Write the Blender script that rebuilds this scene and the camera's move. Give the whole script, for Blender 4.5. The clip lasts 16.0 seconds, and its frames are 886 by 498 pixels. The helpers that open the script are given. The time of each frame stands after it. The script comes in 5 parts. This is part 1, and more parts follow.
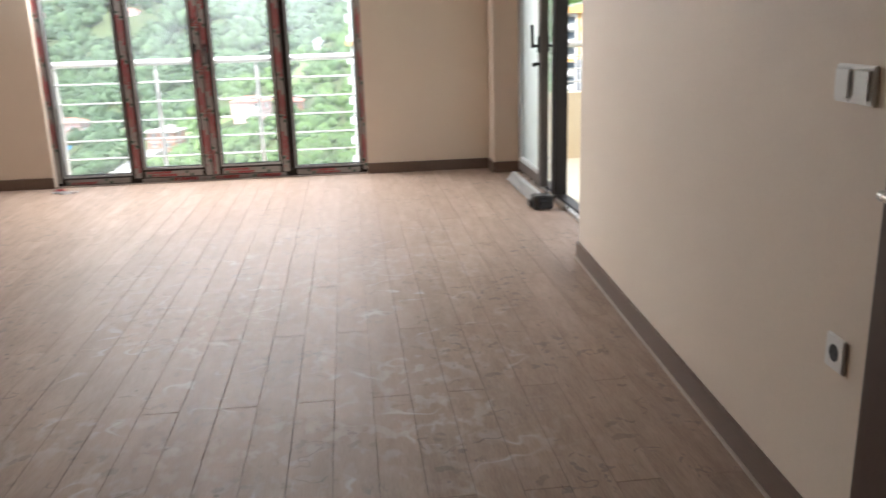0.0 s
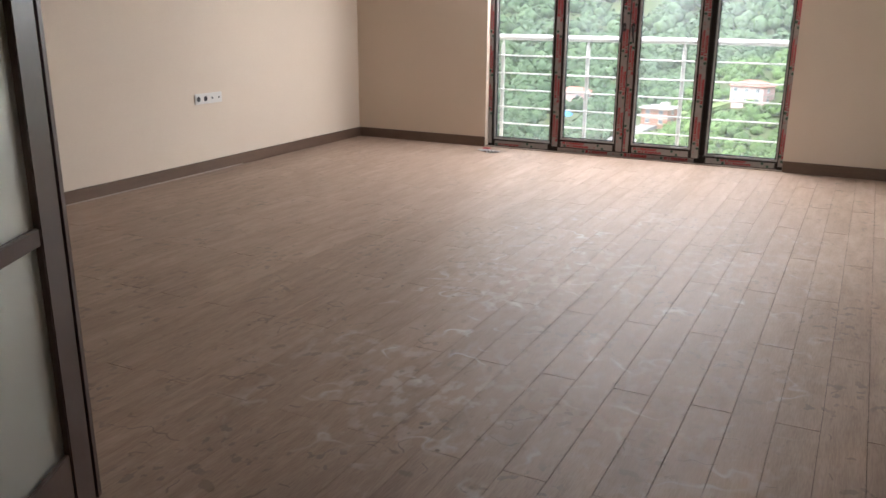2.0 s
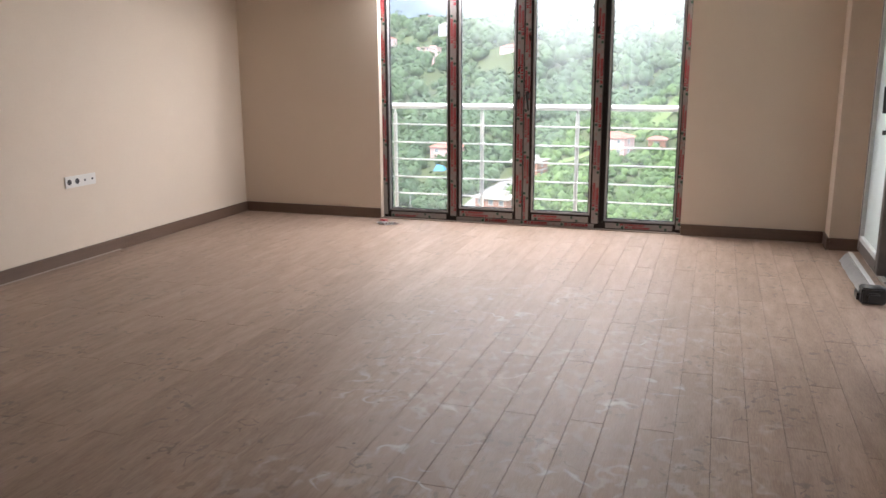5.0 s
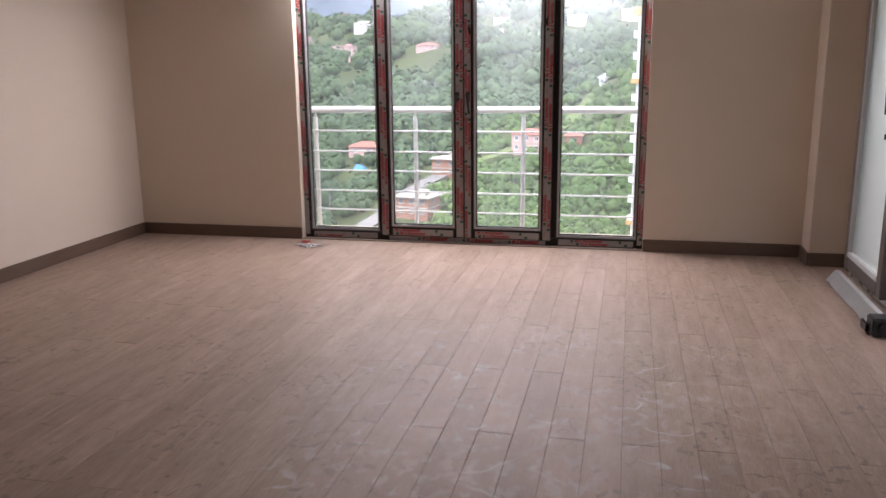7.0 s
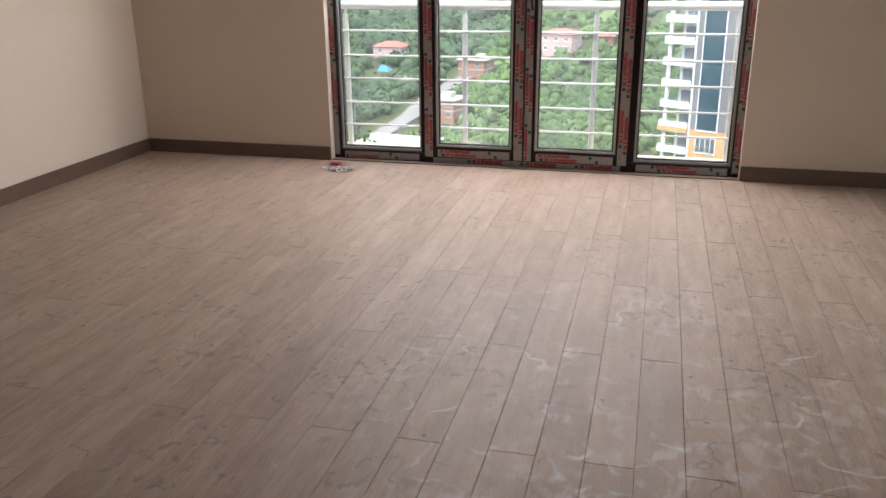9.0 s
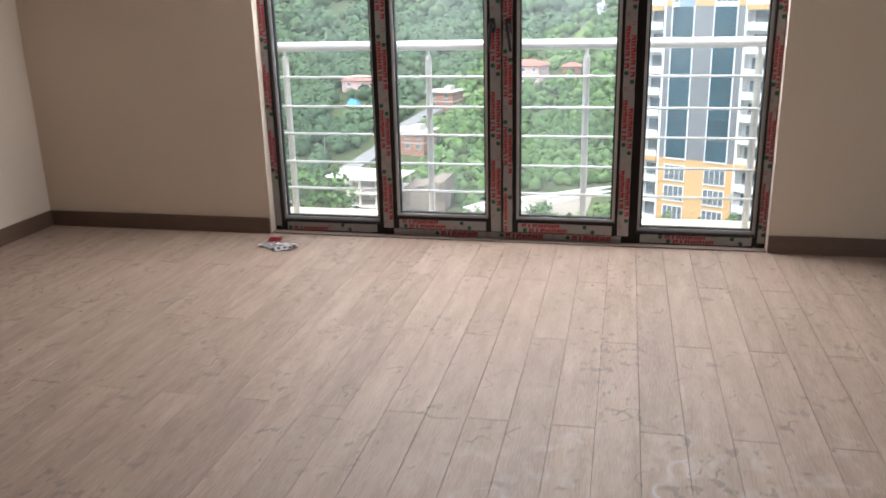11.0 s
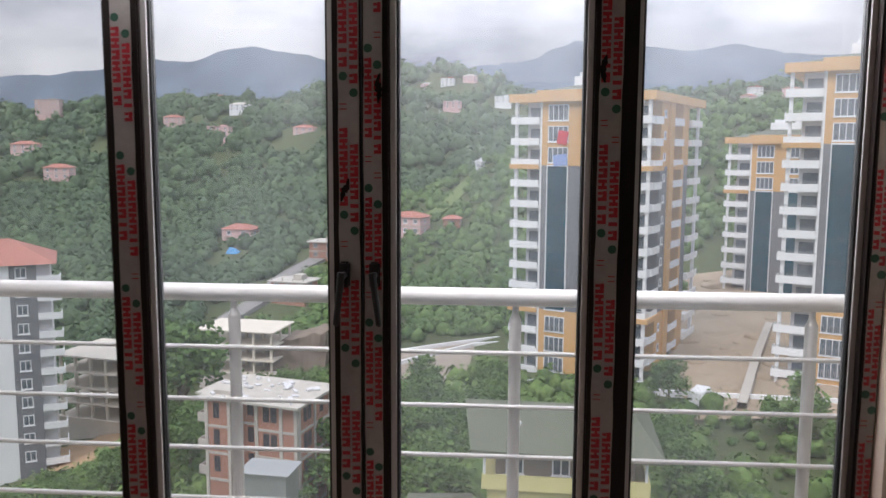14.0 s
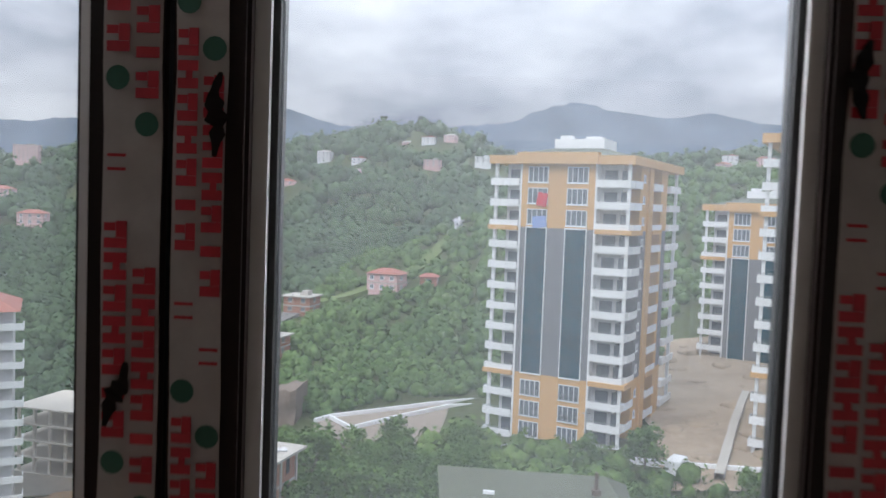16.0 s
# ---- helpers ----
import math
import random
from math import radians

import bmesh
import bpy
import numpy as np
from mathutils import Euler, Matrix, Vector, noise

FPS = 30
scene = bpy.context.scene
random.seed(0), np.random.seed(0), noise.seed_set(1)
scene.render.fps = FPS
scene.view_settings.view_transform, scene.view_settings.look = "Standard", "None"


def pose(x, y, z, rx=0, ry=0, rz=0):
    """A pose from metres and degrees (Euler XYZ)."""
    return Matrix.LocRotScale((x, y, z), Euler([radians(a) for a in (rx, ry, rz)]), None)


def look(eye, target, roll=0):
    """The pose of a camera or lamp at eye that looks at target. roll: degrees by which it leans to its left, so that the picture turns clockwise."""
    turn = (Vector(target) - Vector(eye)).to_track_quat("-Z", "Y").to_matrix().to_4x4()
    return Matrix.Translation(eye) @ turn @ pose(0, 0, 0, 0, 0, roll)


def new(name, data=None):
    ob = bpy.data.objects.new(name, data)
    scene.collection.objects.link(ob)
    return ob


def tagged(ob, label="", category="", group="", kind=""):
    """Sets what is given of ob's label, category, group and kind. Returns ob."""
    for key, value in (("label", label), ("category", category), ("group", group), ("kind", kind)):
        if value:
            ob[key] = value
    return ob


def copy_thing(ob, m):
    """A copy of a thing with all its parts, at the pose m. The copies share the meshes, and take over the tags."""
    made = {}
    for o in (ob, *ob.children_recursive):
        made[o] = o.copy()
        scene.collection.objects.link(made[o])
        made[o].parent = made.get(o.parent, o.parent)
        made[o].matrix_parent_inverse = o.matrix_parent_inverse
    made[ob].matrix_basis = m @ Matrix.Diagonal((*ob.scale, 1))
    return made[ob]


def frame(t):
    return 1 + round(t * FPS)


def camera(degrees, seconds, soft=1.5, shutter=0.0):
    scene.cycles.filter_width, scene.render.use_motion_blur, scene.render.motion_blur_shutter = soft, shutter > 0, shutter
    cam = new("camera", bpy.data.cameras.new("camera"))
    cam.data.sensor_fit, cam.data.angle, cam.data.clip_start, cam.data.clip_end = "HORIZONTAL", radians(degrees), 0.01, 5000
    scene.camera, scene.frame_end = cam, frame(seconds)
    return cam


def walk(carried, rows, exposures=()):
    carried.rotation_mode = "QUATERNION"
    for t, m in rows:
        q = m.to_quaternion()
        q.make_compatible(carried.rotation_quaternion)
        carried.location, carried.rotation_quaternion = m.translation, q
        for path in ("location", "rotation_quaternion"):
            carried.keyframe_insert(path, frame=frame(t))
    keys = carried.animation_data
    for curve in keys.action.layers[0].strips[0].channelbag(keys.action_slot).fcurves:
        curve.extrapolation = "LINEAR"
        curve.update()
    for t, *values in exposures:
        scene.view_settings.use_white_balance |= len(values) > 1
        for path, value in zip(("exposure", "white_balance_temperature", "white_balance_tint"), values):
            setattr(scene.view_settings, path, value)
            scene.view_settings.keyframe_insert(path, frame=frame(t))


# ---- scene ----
cam = camera(56.6, 16.0, shutter=0.25)
PATH = [
    (0, (2.532, -7.452, 1.301), (2.738, -5.534, 0.772), -1.7),
    (0.5, (2.744, -7.434, 1.307), (2.489, -5.529, 0.752), -1.1),
    (1, (2.866, -7.325, 1.309), (2.37, -5.484, 0.707), -0.9),
    (1.5, (3.05, -7.313, 1.326), (2.358, -5.531, 0.737), -0.2),
    (2, (3.232, -7.385, 1.307), (2.362, -5.675, 0.745), 0.4),
    (2.5, (3.308, -7.407, 1.318), (2.386, -5.728, 0.745), -0.4),
    (3, (3.36, -7.394, 1.329), (2.422, -5.717, 0.776), -1.6),
    (3.5, (3.358, -7.388, 1.341), (2.43, -5.692, 0.829), -2.2),
    (4, (3.274, -7.359, 1.368), (2.384, -5.63, 0.901), -1.4),
    (4.5, (3.107, -7.263, 1.391), (2.336, -5.468, 0.962), -0.3),
    (4.7, (3.024, -7.217, 1.4), (2.335, -5.388, 0.975), -0.1),
    (6.8, (2.564, -6.374, 1.402), (2.095, -4.481, 0.958), -0.5),
    (7, (2.539, -6.26, 1.395), (2.108, -4.357, 0.958), -0.6),
    (7.5, (2.528, -5.934, 1.383), (2.137, -4.017, 0.968), -0.5),
    (8, (2.407, -5.676, 1.362), (2.008, -3.77, 0.908), 0.1),
    (8.5, (2.231, -5.49, 1.345), (1.805, -3.629, 0.751), 0.2),
    (8.7, (2.179, -5.427, 1.337), (1.711, -3.599, 0.674), -0.3),
    (10.8, (1.967, -4.472, 1.307), (1.512, -2.626, 0.687), -1.9),
    (11, (1.921, -4.308, 1.315), (1.504, -2.444, 0.723), -1.4),
    (11.5, (1.911, -3.962, 1.414), (1.53, -2.074, 0.876), -0.9),
    (12, (1.81, -3.603, 1.468), (1.539, -1.667, 1.044), -0.4),
    (12.5, (1.831, -3.231, 1.484), (1.59, -1.277, 1.132), 0.2),
    (13, (1.758, -2.87, 1.48), (1.516, -0.909, 1.169), 0.9),
    (13.5, (1.663, -2.596, 1.509), (1.479, -0.624, 1.231), 0.7),
    (14, (1.666, -2.147, 1.498), (1.521, -0.168, 1.253), 0.3),
    (14.5, (1.6, -1.792, 1.511), (1.481, 0.194, 1.308), 0.3),
    (15, (1.551, -1.429, 1.528), (1.524, 0.563, 1.357), 0.3),
    (15.3, (1.594, -1.219, 1.529), (1.568, 0.775, 1.373), 0.6),
    (15.5, (1.619, -1.079, 1.533), (1.57, 0.915, 1.387), 0.9),
    (16, (1.585, -0.728, 1.574), (1.492, 1.267, 1.469), 2.1),
]
walk(cam, [(t, look(e, g, r)) for t, e, g, r in PATH],
     [(0.0, 1.74, 6400, 10), (0.5, 1.55, 6400, 11), (1.0, 1.52, 6400, 10), (2.5, 1.5, 6450, 12), (3.5, 1.62, 6450, 11), (4.7, 1.52, 6450, 12), (6.8, 0.93, 6450, 22), (8.7, 1.0, 6450, 14), (10.8, 1.02, 6200, 9), (12.0, 0.78, 6350, 19), (13.0, 0.27, 6600, 24), (13.5, 0.08, 6550, 20), (14.0, -0.18, 6500, 18), (14.6, -0.49, 6400, 16), (15.0, -0.55, 6350, 16), (16.0, -0.32, 6200, 14)])

# ---- world, sun, exposure ----
world = bpy.data.worlds.new("overcast_sky")
scene.world = world
world.use_nodes = True
wn, wl = world.node_tree.nodes, world.node_tree.links
wbg = wn["Background"]
sky = wn.new("ShaderNodeTexSky")
sky.sky_type, sky.sun_disc = "NISHITA", False
sky.sun_elevation, sky.sun_rotation = radians(48), radians(-25)
sky.air_density, sky.dust_density = 1.6, 3.0
wco = wn.new("ShaderNodeTexCoord")
wmap = wn.new("ShaderNodeMapping")
wmap.inputs["Scale"].default_value = (2.0, 2.0, 4.6)
wl.new(wco.outputs["Generated"], wmap.inputs["Vector"])
wnz = wn.new("ShaderNodeTexNoise")
wnz.inputs["Scale"].default_value, wnz.inputs["Detail"].default_value, wnz.inputs["Roughness"].default_value = 1.4, 8.0, 0.58
wl.new(wmap.outputs["Vector"], wnz.inputs["Vector"])
wramp = wn.new("ShaderNodeValToRGB")
wramp.color_ramp.elements[0].position, wramp.color_ramp.elements[0].color = 0.34, (4.3, 5.1, 6.5, 1)
wramp.color_ramp.elements[1].position, wramp.color_ramp.elements[1].color = 0.66, (13.5, 14.2, 15.0, 1)
wl.new(wnz.outputs["Fac"], wramp.inputs["Fac"])
wmix = wn.new("ShaderNodeMix")
wmix.data_type = "RGBA"
wmix.inputs["Factor"].default_value = 0.93
wl.new(sky.outputs["Color"], wmix.inputs["A"])
wl.new(wramp.outputs["Color"], wmix.inputs["B"])
# an overcast dome is about three times as bright overhead as at the horizon
wsep = wn.new("ShaderNodeSeparateXYZ")
wl.new(wco.outputs["Generated"], wsep.inputs[0])
wgrad = wn.new("ShaderNodeMapRange")
wgrad.inputs["From Min"].default_value, wgrad.inputs["From Max"].default_value = 0.0, 1.0
wgrad.inputs["To Min"].default_value, wgrad.inputs["To Max"].default_value = 0.049, 0.2
wl.new(wsep.outputs["Z"], wgrad.inputs["Value"])
wl.new(wmix.outputs["Result"], wbg.inputs["Color"])
wl.new(wgrad.outputs["Result"], wbg.inputs["Strength"])

sun_data = bpy.data.lights.new("sun", "SUN")
sun_data.energy, sun_data.angle, sun_data.color = 2.1, radians(35), (1.0, 0.96, 0.9)
sun = new("sun", sun_data)
sun.matrix_world = look((0, 0, 60), (25, 40, 0))

# added area lamps, out of view at the head of the two openings, reinforce the sky light
def opening_light(name, watts, sx, sy, m):
    d = bpy.data.lights.new(name, "AREA")
    d.shape, d.size, d.size_y, d.energy, d.color = "RECTANGLE", sx, sy, watts, (0.97, 0.98, 1.0)
    new(name, d).matrix_world = m


opening_light("window_sky_light", 64, 2.5, 0.32, look((1.3, 0.155, 2.12), (1.38, -0.42, 0.98)))
opening_light("balcony_sky_light", 1.0, 2.1, 0.36, look((3.86, -1.6, 2.1), (0.5, -2.2, 1.0)))

# ---- materials ----
def material(name, color, rough=0.6, metal=0.0, vary=0.12, scale=6.0, fine=60.0, bump=0.15, depth=0.004, random_hue=0.0, coat=0.0, stretch=None, transmission=0.0):
    """A procedural surface: colour that varies at two scales, fine relief."""
    m = bpy.data.materials.new(name)
    m.use_nodes = True
    n, l = m.node_tree.nodes, m.node_tree.links
    b = n["Principled BSDF"]
    b.inputs["Metallic"].default_value = metal
    b.inputs["Coat Weight"].default_value = coat
    b.inputs["Transmission Weight"].default_value = transmission
    co = n.new("ShaderNodeTexCoord")
    mp = n.new("ShaderNodeMapping")
    if stretch:
        mp.inputs["Scale"].default_value = stretch
    l.new(co.outputs["Object"], mp.inputs["Vector"])
    big, small = n.new("ShaderNodeTexNoise"), n.new("ShaderNodeTexNoise")
    for t, s in ((big, scale), (small, fine)):
        t.inputs["Scale"].default_value, t.inputs["Detail"].default_value = s, 5.0
        l.new(mp.outputs["Vector"], t.inputs["Vector"])
    add = n.new("ShaderNodeMath")
    add.operation = "ADD"
    l.new(big.outputs["Fac"], add.inputs[0])
    l.new(small.outputs["Fac"], add.inputs[1])
    rng = n.new("ShaderNodeMapRange")
    rng.inputs["From Min"].default_value, rng.inputs["From Max"].default_value = 0.6, 1.4
    rng.inputs["To Min"].default_value, rng.inputs["To Max"].default_value = 1 - vary, 1 + vary
    l.new(add.outputs[0], rng.inputs["Value"])
    hsv = n.new("ShaderNodeHueSaturation")
    hsv.inputs["Color"].default_value = (*color, 1)
    l.new(rng.outputs["Result"], hsv.inputs["Value"])
    if random_hue:
        info = n.new("ShaderNodeObjectInfo")
        r2 = n.new("ShaderNodeMapRange")
        r2.inputs["To Min"].default_value, r2.inputs["To Max"].default_value = 1 - random_hue, 1 + random_hue
        l.new(info.outputs["Random"], r2.inputs["Value"])
        mul = n.new("ShaderNodeMath")
        mul.operation = "MULTIPLY"
        l.new(rng.outputs["Result"], mul.inputs[0])
        l.new(r2.outputs["Result"], mul.inputs[1])
        l.new(mul.outputs[0], hsv.inputs["Value"])
    l.new(hsv.outputs["Color"], b.inputs["Base Color"])
    rr = n.new("ShaderNodeMapRange")
    rr.inputs["To Min"].default_value, rr.inputs["To Max"].default_value = max(0.02, rough - 0.08), min(1, rough + 0.08)
    l.new(big.outputs["Fac"], rr.inputs["Value"])
    l.new(rr.outputs["Result"], b.inputs["Roughness"])
    if bump:
        bp = n.new("ShaderNodeBump")
        bp.inputs["Strength"].default_value, bp.inputs["Distance"].default_value = bump, depth
        l.new(small.outputs["Fac"], bp.inputs["Height"])
        l.new(bp.outputs["Normal"], b.inputs["Normal"])
    return m


def glass_material(name, tint=(0.96, 0.98, 0.97), rough=0.0):
    m = bpy.data.materials.new(name)
    m.use_nodes = True
    b = m.node_tree.nodes["Principled BSDF"]
    b.inputs["Base Color"].default_value = (*tint, 1)
    b.inputs["Transmission Weight"].default_value, b.inputs["Roughness"].default_value, b.inputs["IOR"].default_value = 1.0, rough, 1.45
    return m


PLASTER = material("cream_wall_paint", (0.67, 0.565, 0.465), 0.75, vary=0.03, scale=1.2, fine=90, bump=0.12, depth=0.002)
CEIL = material("white_ceiling_paint", (0.56, 0.545, 0.52), 0.85, vary=0.03, scale=2, fine=80)
CREAM = material("cream_render", (0.72, 0.60, 0.42), 0.85, vary=0.08, scale=2, fine=120, bump=0.3)
BASE = material("brown_laminate_skirting", (0.13, 0.082, 0.058), 0.42, vary=0.2, scale=3, fine=40, stretch=(1, 1, 12), bump=0.05)
DOORWOOD = material("walnut_door_veneer", (0.078, 0.043, 0.031), 0.42, vary=0.22, scale=5, fine=70, stretch=(6, 6, 0.5), bump=0.08, depth=0.001)
FOIL = material("dark_brown_window_foil", (0.011, 0.007, 0.006), 0.45, vary=0.25, scale=5, fine=150, bump=0.06, depth=0.001)
FOIL.node_tree.nodes["Principled BSDF"].inputs["Specular IOR Level"].default_value = 0.22
TAUPE = material("taupe_film_on_sash", (0.105, 0.085, 0.075), 0.45, vary=0.22, scale=6, fine=60, bump=0.15, depth=0.001)
FILM = material("grey_white_protective_film", (0.29, 0.268, 0.255), 0.4, vary=0.14, scale=9, fine=45, bump=0.35, depth=0.002)
PRINT = material("red_print", (0.32, 0.010, 0.020), 0.5, vary=0.18, scale=12, fine=90, bump=0)
PRINT_GREEN = material("green_print", (0.008, 0.065, 0.04), 0.5, vary=0.15, scale=12, fine=90, bump=0)
WRAP = material("pale_grey_loose_film", (0.46, 0.45, 0.44), 0.4, vary=0.14, scale=9, fine=45, bump=0.35, depth=0.002)
BEAD = material("pale_grey_glazing_spacer", (0.50, 0.50, 0.49), 0.45, vary=0.06, bump=0.03)
GASKET = material("black_rubber_gasket", (0.012, 0.012, 0.012), 0.6, vary=0.1, bump=0.05)
BLACKM = material("black_metal", (0.012, 0.012, 0.013), 0.32, vary=0.15, bump=0.03)
RAILP = material("white_painted_steel", (0.60, 0.585, 0.56), 0.35, vary=0.06, scale=8, bump=0.04)
PLASTIC = material("white_plastic", (0.72, 0.70, 0.67), 0.35, vary=0.03, bump=0.02)
DARKHOLE = material("dark_socket_well", (0.03, 0.03, 0.035), 0.5, bump=0)
SILVER = material("brushed_nickel", (0.62, 0.60, 0.57), 0.28, metal=1.0, vary=0.05, bump=0.03)
def dusty_haze_glass(name, dust):
    """Clear glass with a thin, uneven coat of building dust, whose bluish veil doubles as haze."""
    m = glass_material(name)
    n, l = m.node_tree.nodes, m.node_tree.links
    b, out = n["Principled BSDF"], n["Material Output"]
    tr = n.new("ShaderNodeBsdfTranslucent")
    tr.inputs["Color"].default_value = (0.86, 0.90, 0.94, 1)
    co = n.new("ShaderNodeTexCoord")
    nz = n.new("ShaderNodeTexNoise")
    nz.inputs["Scale"].default_value, nz.inputs["Detail"].default_value = 2.2, 8.0
    l.new(co.outputs["Object"], nz.inputs["Vector"])
    r = n.new("ShaderNodeMapRange")
    r.inputs["From Min"].default_value, r.inputs["From Max"].default_value = 0.3, 0.75
    r.inputs["To Min"].default_value, r.inputs["To Max"].default_value = dust * 0.6, dust * 1.5
    l.new(nz.outputs["Fac"], r.inputs["Value"])
    mx = n.new("ShaderNodeMixShader")
    l.new(r.outputs["Result"], mx.inputs[0])
    l.new(b.outputs[0], mx.inputs[1]); l.new(tr.outputs[0], mx.inputs[2])
    l.new(mx.outputs[0], out.inputs["Surface"])
    return m


# building dust plus a veil that stands in for the valley's haze
GLASS = dusty_haze_glass("dusty_hazed_glass", 0.052)
FROST = glass_material("frosted_glass", (0.80, 0.86, 0.82), 0.5)
THRESH = material("grey_brown_threshold", (0.14, 0.10, 0.075), 0.6, vary=0.15, scale=5)
MARBLE = material("cream_stone_sill", (0.70, 0.62, 0.48), 0.5, vary=0.1, scale=4, fine=60, bump=0.05)


def floor_material():
    """Pale oak laminate: grain along the board, a tone for each board, plaster dust and scuffs."""
    m = bpy.data.materials.new("dusty_oak_laminate")
    m.use_nodes = True
    n, l = m.node_tree.nodes, m.node_tree.links
    b = n["Principled BSDF"]
    geo = n.new("ShaderNodeNewGeometry")
    info = n.new("ShaderNodeObjectInfo")

    def noise_at(scale, stretch, detail=5.0, shift=False):
        mp = n.new("ShaderNodeMapping")
        mp.inputs["Scale"].default_value = stretch
        l.new(geo.outputs["Position"], mp.inputs["Vector"])
        if shift:
            comb = n.new("ShaderNodeCombineXYZ")
            mu = n.new("ShaderNodeMath")
            mu.operation, mu.inputs[1].default_value = "MULTIPLY", 37.0
            l.new(info.outputs["Random"], mu.inputs[0])
            l.new(mu.outputs[0], comb.inputs[2])
            l.new(comb.outputs[0], mp.inputs["Location"])
        t = n.new("ShaderNodeTexNoise")
        t.inputs["Scale"].default_value, t.inputs["Detail"].default_value = scale, detail
        l.new(mp.outputs["Vector"], t.inputs["Vector"])
        return t.outputs["Fac"]

    def ramp(fac, p0, c0, p1, c1):
        r = n.new("ShaderNodeValToRGB")
        e = r.color_ramp.elements
        e[0].position, e[0].color, e[1].position, e[1].color = p0, (*c0, 1), p1, (*c1, 1)
        l.new(fac, r.inputs["Fac"])
        return r.outputs["Color"]

    def mix(fac, a, c, kind="MIX"):
        x = n.new("ShaderNodeMix")
        x.data_type, x.blend_type = "RGBA", kind
        for sock, v in (("Factor", fac), ("A", a), ("B", c)):
            if isinstance(v, (int, float)):
                x.inputs[sock].default_value = v
            elif isinstance(v, tuple):
                x.inputs[sock].default_value = (*v, 1)
            else:
                l.new(v, x.inputs[sock])
        return x.outputs["Result"]

    grain = noise_at(3.0, (7, 1.2, 1), 8.0, True)
    fine = noise_at(30.0, (9, 0.7, 1), 4.0, True)
    tone = ramp(grain, 0.3, (0.232, 0.160, 0.120), 0.72, (0.365, 0.264, 0.203))
    tone = mix(0.35, tone, ramp(fine, 0.35, (0.20, 0.139, 0.107), 0.65, (0.36, 0.262, 0.207)))
    board = ramp(info.outputs["Random"], 0.0, (0.93, 0.925, 0.92), 1.0, (1.06, 1.06, 1.06))
    tone = mix(1.0, tone, board, "MULTIPLY")
    knots = ramp(noise_at(2.3, (1, 0.55, 1), 3.0, True), 0.66, (1, 1, 1), 0.78, (0.55, 0.5, 0.46))
    tone = mix(0.25, tone, knots, "MULTIPLY")
    # plaster dust trodden over the middle of the room
    sep = n.new("ShaderNodeSeparateXYZ")
    l.new(geo.outputs["Position"], sep.inputs[0])

    def bell(axis, mid, half):
        s1 = n.new("ShaderNodeMath"); s1.operation, s1.inputs[1].default_value = "SUBTRACT", mid
        l.new(sep.outputs[axis], s1.inputs[0])
        s2 = n.new("ShaderNodeMath"); s2.operation = "ABSOLUTE"
        l.new(s1.outputs[0], s2.inputs[0])
        s3 = n.new("ShaderNodeMapRange")
        s3.interpolation_type = "SMOOTHSTEP"
        s3.inputs["From Min"].default_value, s3.inputs["From Max"].default_value = half, half * 0.25
        l.new(s2.outputs[0], s3.inputs["Value"])
        return s3.outputs["Result"]

    zone = n.new("ShaderNodeMath"); zone.operation = "MULTIPLY"
    l.new(bell("X", 2.25, 1.3), zone.inputs[0])
    l.new(bell("Y", -3.9, 2.5), zone.inputs[1])
    patch = ramp(noise_at(1.7, (1, 1, 1), 6.0), 0.42, (0.1, 0.1, 0.1), 0.66, (1, 1, 1))
    smear = ramp(noise_at(13.0, (1.2, 0.8, 1), 12.0), 0.51, (0, 0, 0), 0.60, (1, 1, 1))
    dust = mix(1.0, mix(0.75, patch, smear), patch, "MULTIPLY")
    dz = n.new("ShaderNodeMath"); dz.operation = "MULTIPLY"
    l.new(dust, dz.inputs[0]); l.new(zone.outputs[0], dz.inputs[1])
    d2 = n.new("ShaderNodeMath"); d2.operation, d2.inputs[1].default_value = "MULTIPLY", 0.72
    l.new(dz.outputs[0], d2.inputs[0])
    tone = mix(d2.outputs[0], tone, (0.55, 0.49, 0.455))
    # thin curved drag marks of wet plaster
    arcs = noise_at(4.2, (1, 1, 1), 2.2)
    a1 = n.new("ShaderNodeMath"); a1.operation, a1.inputs[1].default_value = "SUBTRACT", 0.5
    l.new(arcs, a1.inputs[0])
    a2 = n.new("ShaderNodeMath"); a2.operation = "ABSOLUTE"
    l.new(a1.outputs[0], a2.inputs[0])
    line = ramp(a2.outputs[0], 0.004, (1, 1, 1), 0.026, (0, 0, 0))
    gate = ramp(noise_at(4.6, (1, 1, 1), 6.0), 0.5, (0, 0, 0), 0.68, (1, 1, 1))
    lg = mix(1.0, line, gate, "MULTIPLY")
    lz = n.new("ShaderNodeMath"); lz.operation = "MULTIPLY"
    l.new(lg, lz.inputs[0]); l.new(zone.outputs[0], lz.inputs[1])
    lz2 = n.new("ShaderNodeMath"); lz2.operation, lz2.inputs[1].default_value = "MULTIPLY", 0.75
    l.new(lz.outputs[0], lz2.inputs[0])
    tone = mix(lz2.outputs[0], tone, (0.62, 0.58, 0.55))
    scuff = ramp(noise_at(8.5, (1, 1.2, 1), 7.0), 0.66, (0, 0, 0), 0.69, (1, 1, 1))
    d3 = n.new("ShaderNodeMath"); d3.operation, d3.inputs[1].default_value = "MULTIPLY", 0.45
    l.new(scuff, d3.inputs[0])
    tone = mix(d3.outputs[0], tone, (0.13, 0.10, 0.08))
